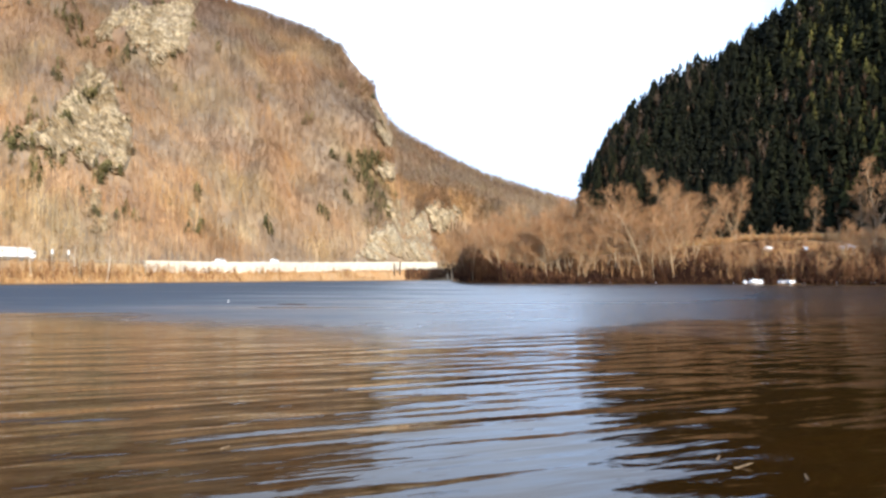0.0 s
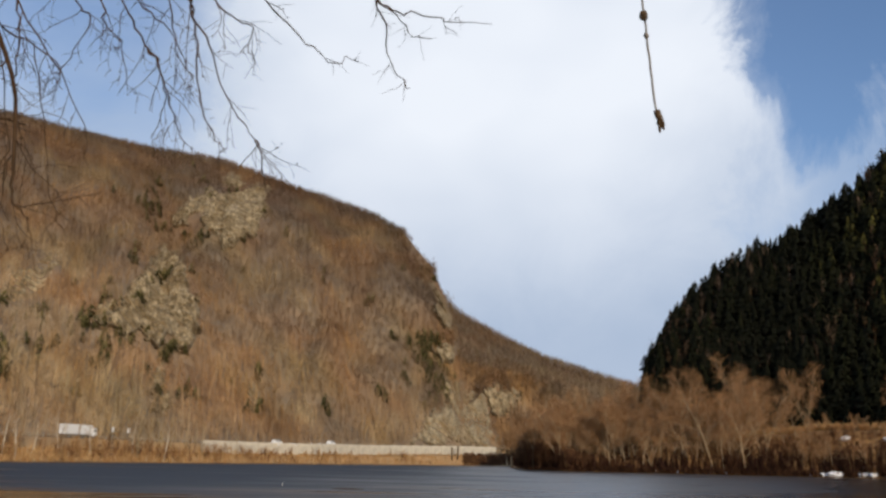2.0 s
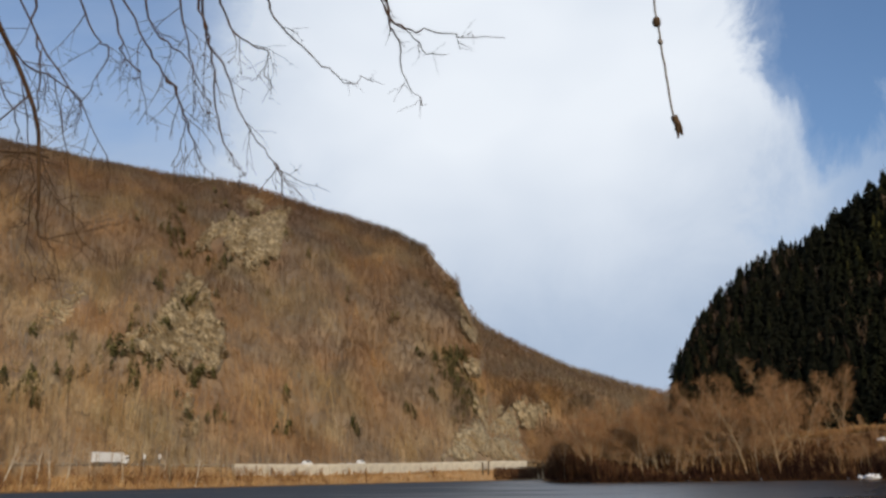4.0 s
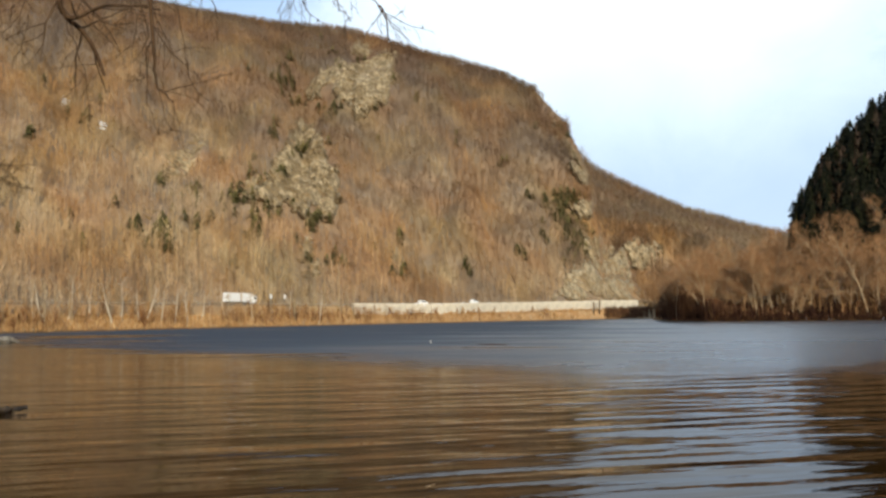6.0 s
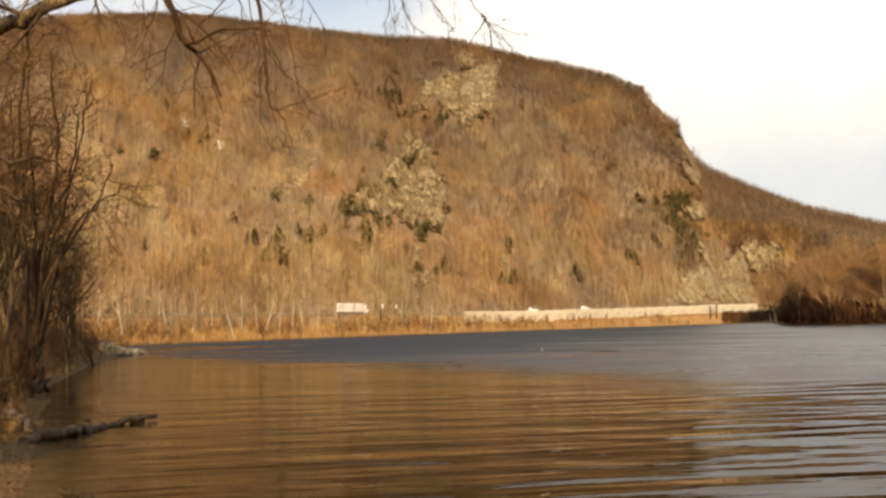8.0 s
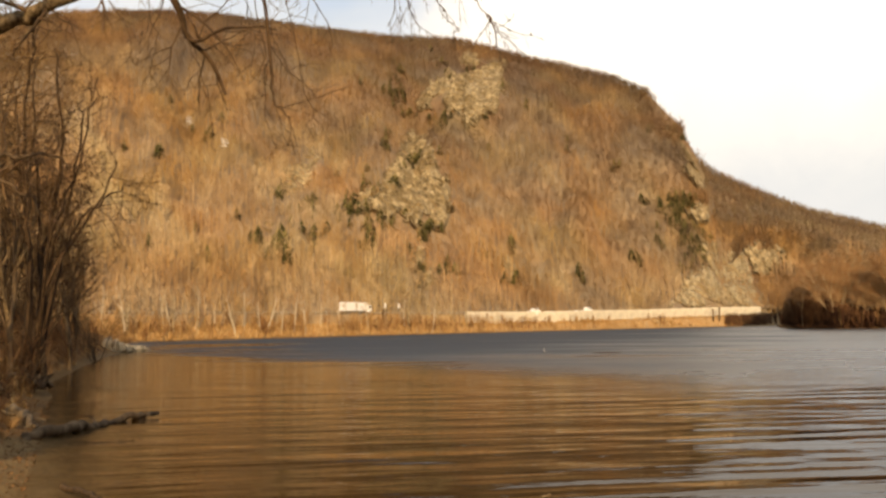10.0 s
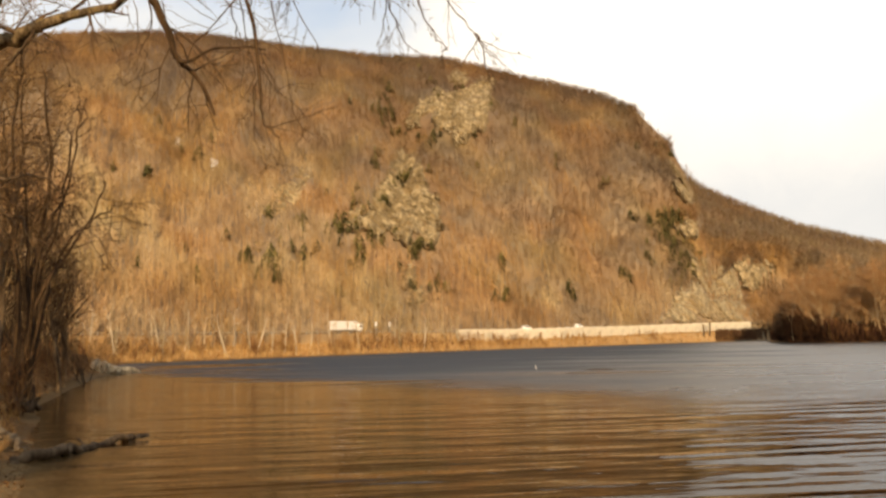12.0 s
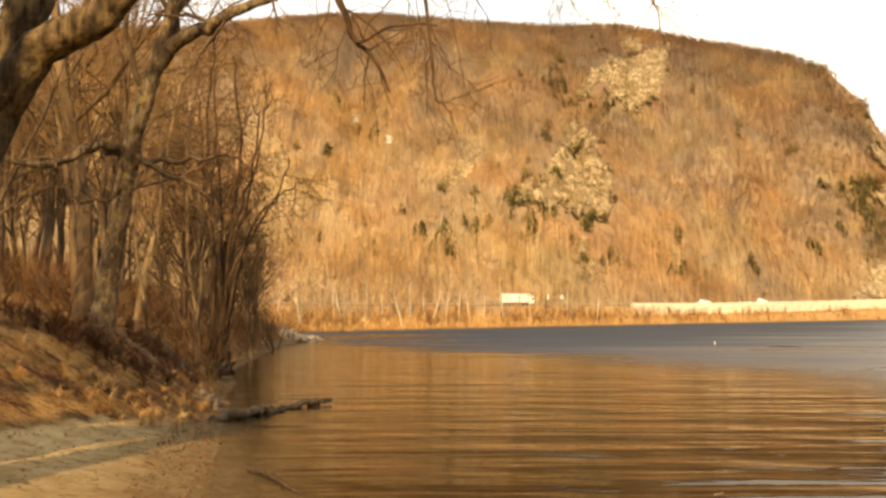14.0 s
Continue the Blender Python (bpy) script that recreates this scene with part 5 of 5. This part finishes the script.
def build_overhanging_tree():
    """The tree beside the camera, whose boughs hang into the view from above."""
    rng = np.random.default_rng(23)
    FAR = 1.4
    base = spot(67, 8.6 * FAR, -0.3)
    t = thing("overhanging_tree", base, "thick grey tree with sunlit limbs and drooping boughs over the water", "tree")
    trunk = limb_segs(rng, [base, aloft(65.5, -1, 8.7 * FAR), aloft(63, 3, 8.8 * FAR), aloft(60.5, 8.0, 9.0 * FAR)], 0.6, 0.46, 4, 0.02)
    part("trunk", at_base(skin(trunk, 14, "trunk", LIMB_BARK), base), t)
    limbs = [
        ([(60.5, 8.0, 9.0), (59.0, 12.4, 9.1), (57.9, 15.6, 9.2), (56.9, 19.3, 9.3), (56.0, 24, 9.4), (54.5, 32, 9.2)], 0.27, 0.15, 12),
        ([(58.9, 12.2, 9.1), (56.9, 15.8, 8.9), (54.9, 17.6, 8.7), (53.3, 18.5, 8.6), (51.5, 20.5, 8.5), (49.5, 24, 8.4), (45, 31, 8.0), (38, 36, 7.8), (28, 38, 7.6), (16, 38, 7.5), (6, 36, 7.5)], 0.20, 0.045, 12),
        ([(44.0, 32, 8.0), (41, 26, 8.0), (38.3, 21.4, 8.0), (37.2, 18.7, 8.0), (35.9, 17.5, 8.0), (34.6, 15.0, 8.0)], 0.05, 0.014, 8),
        ([(37.2, 18.5, 8.0), (36.4, 18.2, 7.9), (34.1, 19.2, 7.8), (31.3, 19.2, 7.8)], 0.022, 0.006, 6),
        ([(39.0, 35.6, 7.8), (36, 28, 7.7), (32.5, 22, 7.7), (31.7, 16.9, 7.7), (31.5, 14.8, 7.7), (30.4, 13.7, 7.7)], 0.026, 0.005, 6),
    ]
    for pts, r0, r1, sides in limbs:
        part("limb", at_base(skin(limb_segs(rng, line_of([(p[0], p[1], p[2] * FAR) for p in pts], 8), r0 * FAR, r1 * FAR, 4, 0.012 * FAR), sides, "limb", LIMB_BARK if r0 > 0.1 else BOUGH), base), t)
    # drooping sprays; each is a line of (bearing, rise)
    sprays = [
        [(31, 37), (28.4, 31), (26.6, 27.5), (25.1, 25.6), (23.9, 24.1), (23.4, 22.6), (23.4, 20.8), (23.9, 19.5)],
        [(24.6, 25), (23.9, 24.1), (23.0, 22.3), (22.2, 20.3), (21.8, 19.3)],
        [(26, 38), (23.2, 31), (22.3, 28.2), (21.7, 26.3), (21.2, 23.2), (20.6, 21.2), (19.4, 19.7), (19.0, 19.2)],
        [(25, 38), (22.6, 30), (22.0, 27.3), (20.7, 25.7), (19.3, 22.8), (17.6, 20.6), (16.6, 19.5), (16.0, 19.5)],
        [(17.2, 20.1), (16.8, 19.6), (16.5, 18.0)],
        [(24, 38), (21.6, 31), (20.6, 28.5), (19.0, 27.5), (17.8, 27.1), (18.1, 26.1), (17.4, 25.0)],
        [(21, 38), (18.4, 31), (17.1, 28.9), (15.0, 27.3), (13.3, 26.2), (12.1, 25.5), (10.5, 25.9)],
    ]
    sprays += [
        [(13, 38), (9.9, 32), (9.3, 29.6), (8.4, 27.6), (7.8, 25.3), (6.6, 24.2)],
        [(14, 38), (10.3, 32), (9.1, 29.6), (7.8, 28.8), (6.5, 27.4), (5.1, 27.4)],
        [(12, 37), (10, 31), (9.0, 29.4), (7.8, 29.0), (5.3, 28.7), (3.7, 28.4), (0.8, 28.3)],
        [(32, 37), (29.6, 31), (27.9, 27.2), (27.3, 25.7), (26.3, 24.7), (25.6, 22.2)],
        [(34, 36), (31.2, 30), (29.4, 26.9), (28.4, 26.1), (29.2, 24.0), (29.8, 22.5)],
        [(36, 36), (33.6, 30), (32.8, 26.2), (32.4, 24.3), (32.3, 22.4), (32.4, 21.0)],
        [(39, 36), (36, 28), (33.5, 24.6), (31.9, 24.1), (30.1, 23.2), (29.7, 21.9)],
    ]
    sprays += [
        [(27, 38), (24.4, 31), (23.6, 28.0), (22.9, 25.1), (21.6, 23.5)],
        [(30, 38), (27, 31), (25.6, 27.7), (23.8, 26.6), (22.1, 24.5), (21.4, 23.2)],
        [(42, 33), (40, 27), (38.6, 21.0), (39.0, 19.2), (39.5, 17.4)],
        [(41, 34), (37, 27), (34.5, 23), (33.2, 20.6), (33.4, 18.4)],
        [(38, 36), (34, 28), (30.5, 23.4), (28.4, 20.4), (27.6, 18.4)],
    ]
    sprays += [
        [(38.5, 24), (37.2, 18.8), (36.2, 16.3), (35.6, 14.0), (35.2, 11.4)],
        [(33.5, 24), (32.4, 18.9), (32.0, 16.6), (32.1, 14.3), (31.4, 11.9)],
        [(31.5, 24), (30.3, 19.6), (29.6, 15.9), (28.9, 14.2), (28.2, 12.9)],
        [(48.0, 24), (45.7, 20.0), (43.9, 18.1), (42.9, 15.9), (42.6, 13.6)],
        [(43.5, 25), (42.2, 20.7), (40.8, 18.8), (40.3, 16.5)],
        [(41.0, 25), (39.4, 19.8), (39.0, 17.5), (39.8, 14.9)],
    ]
    fine = []
    for n, s in enumerate(sprays):
        rr = (7.6 + 0.5 * rng.random()) * FAR
        girth = 0.008 if n > 18 else 0.018
        segs = limb_segs(rng, line_of(s, rr), girth, 0.004, 4, 0.017)
        fine.append(segs)
        for l in sprout(rng, segs, 3 if 5 < n < 10 or n > 18 else 7, 0.35 if 5 < n < 10 or n > 18 else 0.7, 0.6, 0.5, 5, 0.16, -0.10, 0.3, -0.3, 0.0036):
            fine.append(l)
            fine += sprout(rng, l, 3, 0.35, 0.6, 0.7, 3, 0.16, -0.08, 0.2, -0.1, 0.003)
            for q in range(2):
                e = l[rng.integers(1, len(l))][1]
                fine.append([(e, e + rng.normal(0, 0.011, 3), 0.009, 0.005)])
    part("crown", at_base(twig_mesh(fine, 4, "crown", BOUGH), base), t, "drooping fine dark twigs with buds")
    far = []
    for pts, r0, r1, sides in limbs[2:]:
        segs = limb_segs(rng, line_of([(p[0], p[1], p[2] * FAR) for p in pts], 8), r0 * FAR, r1 * FAR, 4, 0.012 * FAR)
        for l in sprout(rng, segs, 6, 1.3, 0.6, 0.4, 5, 0.18, -0.05, 0.35, -0.05, 0.006):
            far.append(l)
            far += sprout(rng, l, 4, 0.55, 0.6, 0.6, 3, 0.18, -0.03, 0.2, 0.0, 0.0045)
    part("crown", at_base(twig_mesh(far, 4, "crown", BOUGH), base), t, "thin bare twigs")


def build_rope():
    """A line hanging from the bough above, with a knot and a torn end."""
    rng = np.random.default_rng(4)
    R = 7.5
    top = aloft(-9.3, 36, R)
    t = thing("hanging_line", top, "grey cord hanging from a bough, knotted, with a dark torn end", "cord")
    pts = [top] + line_of([(-9.6, 33), (-9.85, 30.4), (-10.0, 28.3), (-10.3, 25), (-10.6, 22.3)], R)
    part("cord", at_base(skin(limb_segs(rng, pts, 0.009, 0.008, 5, 0.003), 6, "cord", ROPE), top), t)
    def blob(p, r, s, name, mat):
        bm = bmesh.new()
        bmesh.ops.create_icosphere(bm, subdivisions=2, radius=r)
        for v in bm.verts:
            v.co *= 1 + 0.35 * noise.noise(v.co * 40)
            v.co = Vector((v.co.x * s[0], v.co.y * s[1], v.co.z * s[2])) + Vector(p) - top
        me = bpy.data.meshes.new(name)
        bm.to_mesh(me)
        bm.free()
        me.materials.append(mat)
        return me
    part("knot", blob(aloft(-10.1, 27.1, R), 0.022, (1, 1, 1.3), "knot", ROPE), t)
    part("knot", blob(aloft(-10.0, 28.3, R), 0.036, (1, 1, 1.3), "knot", BARK_DARK), t)
    for a, e in ((-10.75, 21.0), (-11.05, 21.15), (-10.6, 21.5)):
        tail = limb_segs(rng, [aloft(-10.6, 22.4, R), aloft((a - 10.6) / 2 - 0.08, (e + 22.3) / 2, R), aloft(a, e, R)], 0.026, 0.008, 3, 0.003)
        part("torn_end", at_base(skin(tail, 6, "torn_end", BARK_DARK), top), t)
    # the bough that carries it
    bough = limb_segs(rng, line_of([(8, 36.6), (2, 36.5), (-5, 35.8), (-12, 36.5)], R), 0.03, 0.012, 4, 0.01)
    ob = tagged(new("bough", at_base(skin(bough, 8, "bough", BARK_DARK), top)), "bare dark bough over the water", "branch")
    ob.location = top


def build_bank_trees():
    rng = np.random.default_rng(31)
    mats = (BARK, BARK_DARK, WOOD_TWIG)
    pale = (WOOD_BARK, WOOD_BARK, WOOD_TWIG)
    slim = [bare_tree_meshes(200 + k, 13, 0.15, 11, 6, 4, 0.07, 0.5, 1, 1.3, pale if k == 1 else mats, 0.3) for k in range(4)]
    clump = [bare_tree_meshes(220 + k, 12, 0.11, 8, 5, 4, 0.13, 0.45, 5 + k, 1.3, (BARK_DARK, BOUGH, CLUMP_TWIG), 0.25) for k in range(2)]
    protos = [bare_tree(m, (0, 0, 0), "slim leafless tree in the bank's brown woods", "bare trees on the near bank") for m in slim]
    protos += [bare_tree(m, (0, 0, 0), "many-stemmed leafless tree leaning over the water", "bare trees on the near bank") for m in clump]
    row = [(42.2, 78, 0.5, 4), (44.6, 84, 0.8, 5), (48.9, 60, 1.1, 4), (46.7, 46, 1.3, 4), (47.7, 53, 1.5, 5), (45.3, 62, 1.4, 5)]
    for k in range(84):
        az = rng.uniform(46.5, 64)
        r = rng.uniform(31, 105)
        row.append((az, r, rng.uniform(0.8, 1.5), int(rng.integers(0, 4))))
    for k in range(11):
        r = rng.uniform(60, 112)
        row.append((rng.uniform(42.8, 46.5), r, rng.uniform(0.65, 1.1), int(rng.integers(0, 6))))
    # behind the camera: their shadows fall over the beach
    for k in range(34):
        az, r = rng.uniform(95, 172), rng.uniform(9, 34)
        x, y = -math.sin(radians(az)) * r, math.cos(radians(az)) * r
        # none that would darken the whole beach
        across = x * 0.891 + y * 0.454
        if across > -0.9 or across < -10.5 and (across < -30 or k % 3 == 0):
            row.append((az, r, rng.uniform(0.9, 1.5), int(rng.integers(0, 6))))
    row += [(123, 6.4, 1.5, 0), (102, 8.2, 1.35, 3), (89.5, 10.7, 1.3, 0), (82, 12.5, 1.1, 2), (110, 6.9, 1.2, 1)]
    row += [(112, 11.2, 1.1, 0), (119, 7.6, 0.8, 2), (125, 12.6, 1.1, 1), (128, 10.5, 1.0, 3), (146, 10.3, 1.1, 0), (156, 12.6, 1.2, 2), (131, 12.1, 1.2, 1)]
    used = set()
    for az, r, s, k in row:
        m = place(az, r, s, rng.uniform(0, 360), rng.uniform(0.85, 1.1), 0.2)
        if k in used:
            copy_thing(protos[k], m)
        else:
            protos[k].matrix_basis = m
            used.add(k)


def build_driftwood():
    rng = np.random.default_rng(41)
    def log(name, pts, r0, r1, mat, label, stubs=3):
        base = Vector(pts[0])
        t = thing(name, base, label, "log")
        segs = limb_segs(rng, [Vector(p) for p in pts], r0, r1, 5, r0 * 0.35)
        part("stem", at_base(skin(segs, 10, "stem", mat), base), t)
        for l in sprout(rng, segs, stubs, r0 * 4.5, 0.8, 0.45, 3, 0.25, 0.0, 0.15, 0.5, 0.02):
            part("stub", at_base(skin(l, 6, "stub", mat), base), t)
    log("fallen_log", [(-15.7, 15.2, -0.12), (-15.8, 15.6, 0.12), (-15.9, 16.6, 0.12), (-16.3, 18.0, 0.02), (-16.6, 19.4, 0.09), (-16.9, 20.6, 0.0), (-17.1, 21.4, 0.04)], 0.15, 0.07, BARK, "knobbly half-sunken driftwood log lying in the shallows", 2)
    log("sunken_stick", [(-10.4, 10.8, 0.03), (-9.6, 10.4, 0.05), (-8.9, 10.0, 0.03), (-8.1, 9.55, -0.02)], 0.05, 0.025, WET_WOOD, "dark wet stick lying in the shallow water", 2)
    def lying(az0, r0, az1, r1, lift=0.12):
        a, b = spot(az0, r0, lift), spot(az1, r1, lift)
        return [a, a.lerp(b, 0.35) + Vector((0.1, 0, 0.12)), a.lerp(b, 0.7) + Vector((0, 0.1, 0.08)), b]
    log("fallen_branch", lying(47.0, 27, 45.6, 24, 0.1), 0.13, 0.06, DRIFTWOOD, "pale bleached branch lying on the bank's edge", 3)
    log("fallen_log", lying(53.5, 34, 48.6, 27.5, 0.25), 0.16, 0.07, BARK, "fallen grey trunk lying down the littered bank", 5)
    log("fallen_log", lying(51.0, 38, 47.2, 31, 0.3), 0.2, 0.09, BARK_DARK, "dark fallen trunk tangled on the bank", 6)
    log("fallen_branch", lying(46.2, 37, 44.7, 38.5, 0.35), 0.22, 0.1, BARK_DARK, "dark uprooted stump lying at the water's edge", 9)
    log("fallen_branch", lying(46.8, 39, 45.2, 36.5, 0.3), 0.2, 0.1, BARK_DARK, "dark rotten limb hanging over the bank", 8)


def lump(name, at, size, mat, label, category, seed, group="", flat=1.0, rough=0.35):
    bm = bmesh.new()
    bmesh.ops.create_icosphere(bm, subdivisions=3, radius=1.0)
    for v in bm.verts:
        n = noise.noise(v.co * 1.4 + Vector((seed * 3.1, 0, 0))) * rough + noise.noise(v.co * 4 + Vector((seed, 5, 0))) * rough * 0.4
        v.co = Vector((v.co.x * size[0], v.co.y * size[1], v.co.z * size[2] * flat)) * (1 + n)
    me = bpy.data.meshes.new(name)
    bm.to_mesh(me)
    bm.free()
    me.materials.append(mat)
    ob = tagged(new(name, me), label, category, group)
    ob.location = at
    ob.rotation_euler = (0, 0, seed * 1.3)
    return ob


def build_small():
    rng = np.random.default_rng(51)
    for k in range(15):
        lump("shore_stone", spot(39.4 + 0.15 * k + rng.normal(0, 0.06), 117 - 0.7 * k, 0.2), (rng.uniform(0.6, 1.3), rng.uniform(0.6, 1.1), rng.uniform(0.35, 0.6) + 0.035 * k), PALE_STONE, "pale stone at the tip of the near bank", "stone", k, "stones at the bank's tip")
    low = ((-19.9, 1.6, 2.6), (-19.2, 1.4, 1.3), (-21.4, 1.8, 1.5), (-21.9, 1.8, 1.7), (-22.6, 1.3, 0.8), (-18.6, 1.2, 0.7), (-10.9, 1.0, 0.6), (-9.6, 1.0, 0.6), (-13.8, 1.0, 0.5), (-25.6, 1.6, 1.2), (-26.4, 1.4, 1.0), (-24.4, 1.2, 0.6))
    high = ((-20.6, 24, 1.6), (-22.7, 24, 1.5), (-25.0, 25, 2.6), (-25.3, 20, 1.4), (-22.0, 11, 1.3), (-21.6, 8, 1.1))
    for k, (az, e, w) in enumerate(low + high):
        lump("snow_patch", spot(az, float(isle_shore(az)) + e, 0.3 if e < 4 else 0.9), (w * 0.85, w * 0.5, 0.22 * w + 0.25), SNOW, "small patch of old white snow on the brushy bank", "snow", k, "snow patches")
    for k in range(12):
        az = rng.uniform(6, 18)
        p, h = roadside(az, 18.6)
        lump("snow_bank", p + Vector((0, 0, 0.5)), (rng.uniform(1.2, 3), 0.5, 0.7), SNOW, "ploughed white snow piled along the parapet", "snow", 20 + k, "snow banks by the road")
    b = thing("buoy", (-math.sin(radians(13.9)) * 79, math.cos(radians(13.9)) * 79, 0), "small white float on the river", "buoy")
    part("float", rod(0.075, 0.16, "float", [WHITE_PAINT], 16, 0.06), b, "", pose(0, 0, 0.1))
    part("stem", rod(0.02, 0.2, "stem", [WHITE_PAINT], 8), b, "", pose(0, 0, 0.25))
    lump("shoal_rock", (-math.sin(radians(9.9)) * 74, math.cos(radians(9.9)) * 74, -0.03), (1.6, 0.9, 0.10), WET_WOOD, "low dark rock just breaking the river's surface", "rock", 77)
    # dry grass, brush and leaves on the near bank
    def around(n, t0, t1, i0, i1):
        along, inland = rng.uniform(t0, t1, n), i0 + (i1 - i0) * rng.random(n)
        i = inland + bank_wiggle(along)
        x, y = 0.6 - 0.72 * along - 0.69 * i, 1.0 + 0.69 * along - 0.72 * i
        return np.stack([x, y, height(x, y)], -1)
    p = around(9000, 6, 70, 0.5, 22)
    keep = (p[:, 0] ** 2 + p[:, 1] ** 2 > 19 ** 2) & (fbm(p[:, 0] / 2.5, p[:, 1] / 2.5, 3, 2) > -0.15)
    p = p[keep]
    clump = 1 + 2.2 * np.maximum(fbm(p[:, 0] / 1.6, p[:, 1] / 1.6, 2, 6), 0)
    stuff("bank_grass", scatter_blades(rng, p, rng.uniform(0.06, 0.22, len(p)) * clump, 26, 0.013, 1.2, 0.7, np.clip(rng.normal(0.45, 0.28, len(p)), 0, 1), False), DRY_GRASS, "matted dry orange grass and weeds on the near bank", "grass")
    p = np.concatenate([around(650, 30, 118, 0.3, 12), around(1100, 34, 90, 6, 40)])
    stuff("brush", scatter_blades(rng, p, rng.uniform(0.6, 2.4, len(p)), 22, 0.025, 0.8, 0.9, np.clip(rng.normal(0.45, 0.22, len(p)), 0, 1), False), SCRUB, "leafless russet brush under the bank's trees", "brush")
    p = np.concatenate([np.array((-20.6, 14.9)) + rng.normal(0, 1.2, (110, 2)), np.array((-25.0, 21.0)) + rng.normal(0, 1.0, (40, 2))])
    p = np.stack([p[:, 0], p[:, 1], height(p[:, 0], p[:, 1])], -1)
    stuff("brush", scatter_blades(rng, p, rng.uniform(0.2, 0.75, len(p)), 34, 0.02, 1.1, 0.7, np.clip(rng.normal(0.12, 0.12, len(p)), 0, 1), False), SCRUB, "dark heap of dead stems and leaves on the bank", "brush")
    p = around(420, 8, 32, 0.4, 5.5)
    stuff("beach_debris", scatter_blades(rng, p, rng.uniform(0.03, 0.09, len(p)), 6, 0.008, 3.0, 0.25, np.clip(rng.normal(0.25, 0.2, len(p)), 0, 1), False), SCRUB, "small dark twigs and stems washed up on the sand", "debris")
    p = around(500, 38, 52, 11, 19)
    stuff("green_grass", scatter_blades(rng, p, rng.uniform(0.2, 0.6, len(p)), 16, 0.03, 0.7, 1.3, np.clip(rng.normal(0.85, 0.15, len(p)), 0, 1), False), NEEDLES, "patch of low green plants under the trees", "grass")
    p = np.concatenate([around(4500, 4, 34, -0.1, 1.0), around(5500, 4, 40, 1.2, 9)])
    n = len(p)
    a = rng.uniform(0, 2 * np.pi, n)
    s = rng.uniform(0.015, 0.036, n)
    u = np.stack([np.cos(a), np.sin(a), rng.normal(0, 0.35, n)], -1) * s[:, None]
    w = np.stack([-np.sin(a), np.cos(a), rng.normal(0, 0.35, n)], -1) * s[:, None] * 0.6
    p = p + np.array([0, 0, 0.02])
    v = np.stack([p - u, p + w, p + u, p - w], 1)
    me = mesh_from("leaf_litter", v.reshape(-1, 3), np.arange(n * 4).reshape(-1, 4), [LEAVES], False, {"tone": np.repeat(rng.random(n) * 0.5, 4)})
    tagged(new("leaf_litter", me), "scattered orange-brown fallen leaves along the water's edge", "leaves", kind="stuff")
    # floating leaves
    for k, (az, r, turn, l) in enumerate(((-19.0, 11.6, 20, 0.28), (-22.6, 11.2, 80, 0.16), (-17.5, 12.0, 50, 0.10), (14.0, 12.5, 10, 0.12))):
        pts = [Vector((-math.sin(radians(az)) * r, math.cos(radians(az)) * r, 0.02)) + Vector((math.cos(radians(turn)) * l * f, math.sin(radians(turn)) * l * f, 0.02 * math.sin(3 * f))) for f in (-0.5, -0.1, 0.3, 0.5)]
        ob = tagged(new("floating_twig", at_base(skin(limb_segs(rng, pts, 0.018, 0.008, 2, 0.004), 6, "floating_twig", DRIFTWOOD), pts[0])), "pale twig with a dead leaf floating on the river", "twig", "floating twigs")
        ob.location = pts[0]


build_leaning_tree()
build_many_stemmed_tree()
build_overhanging_tree()
build_rope()
build_bank_trees()
build_driftwood()
build_small()
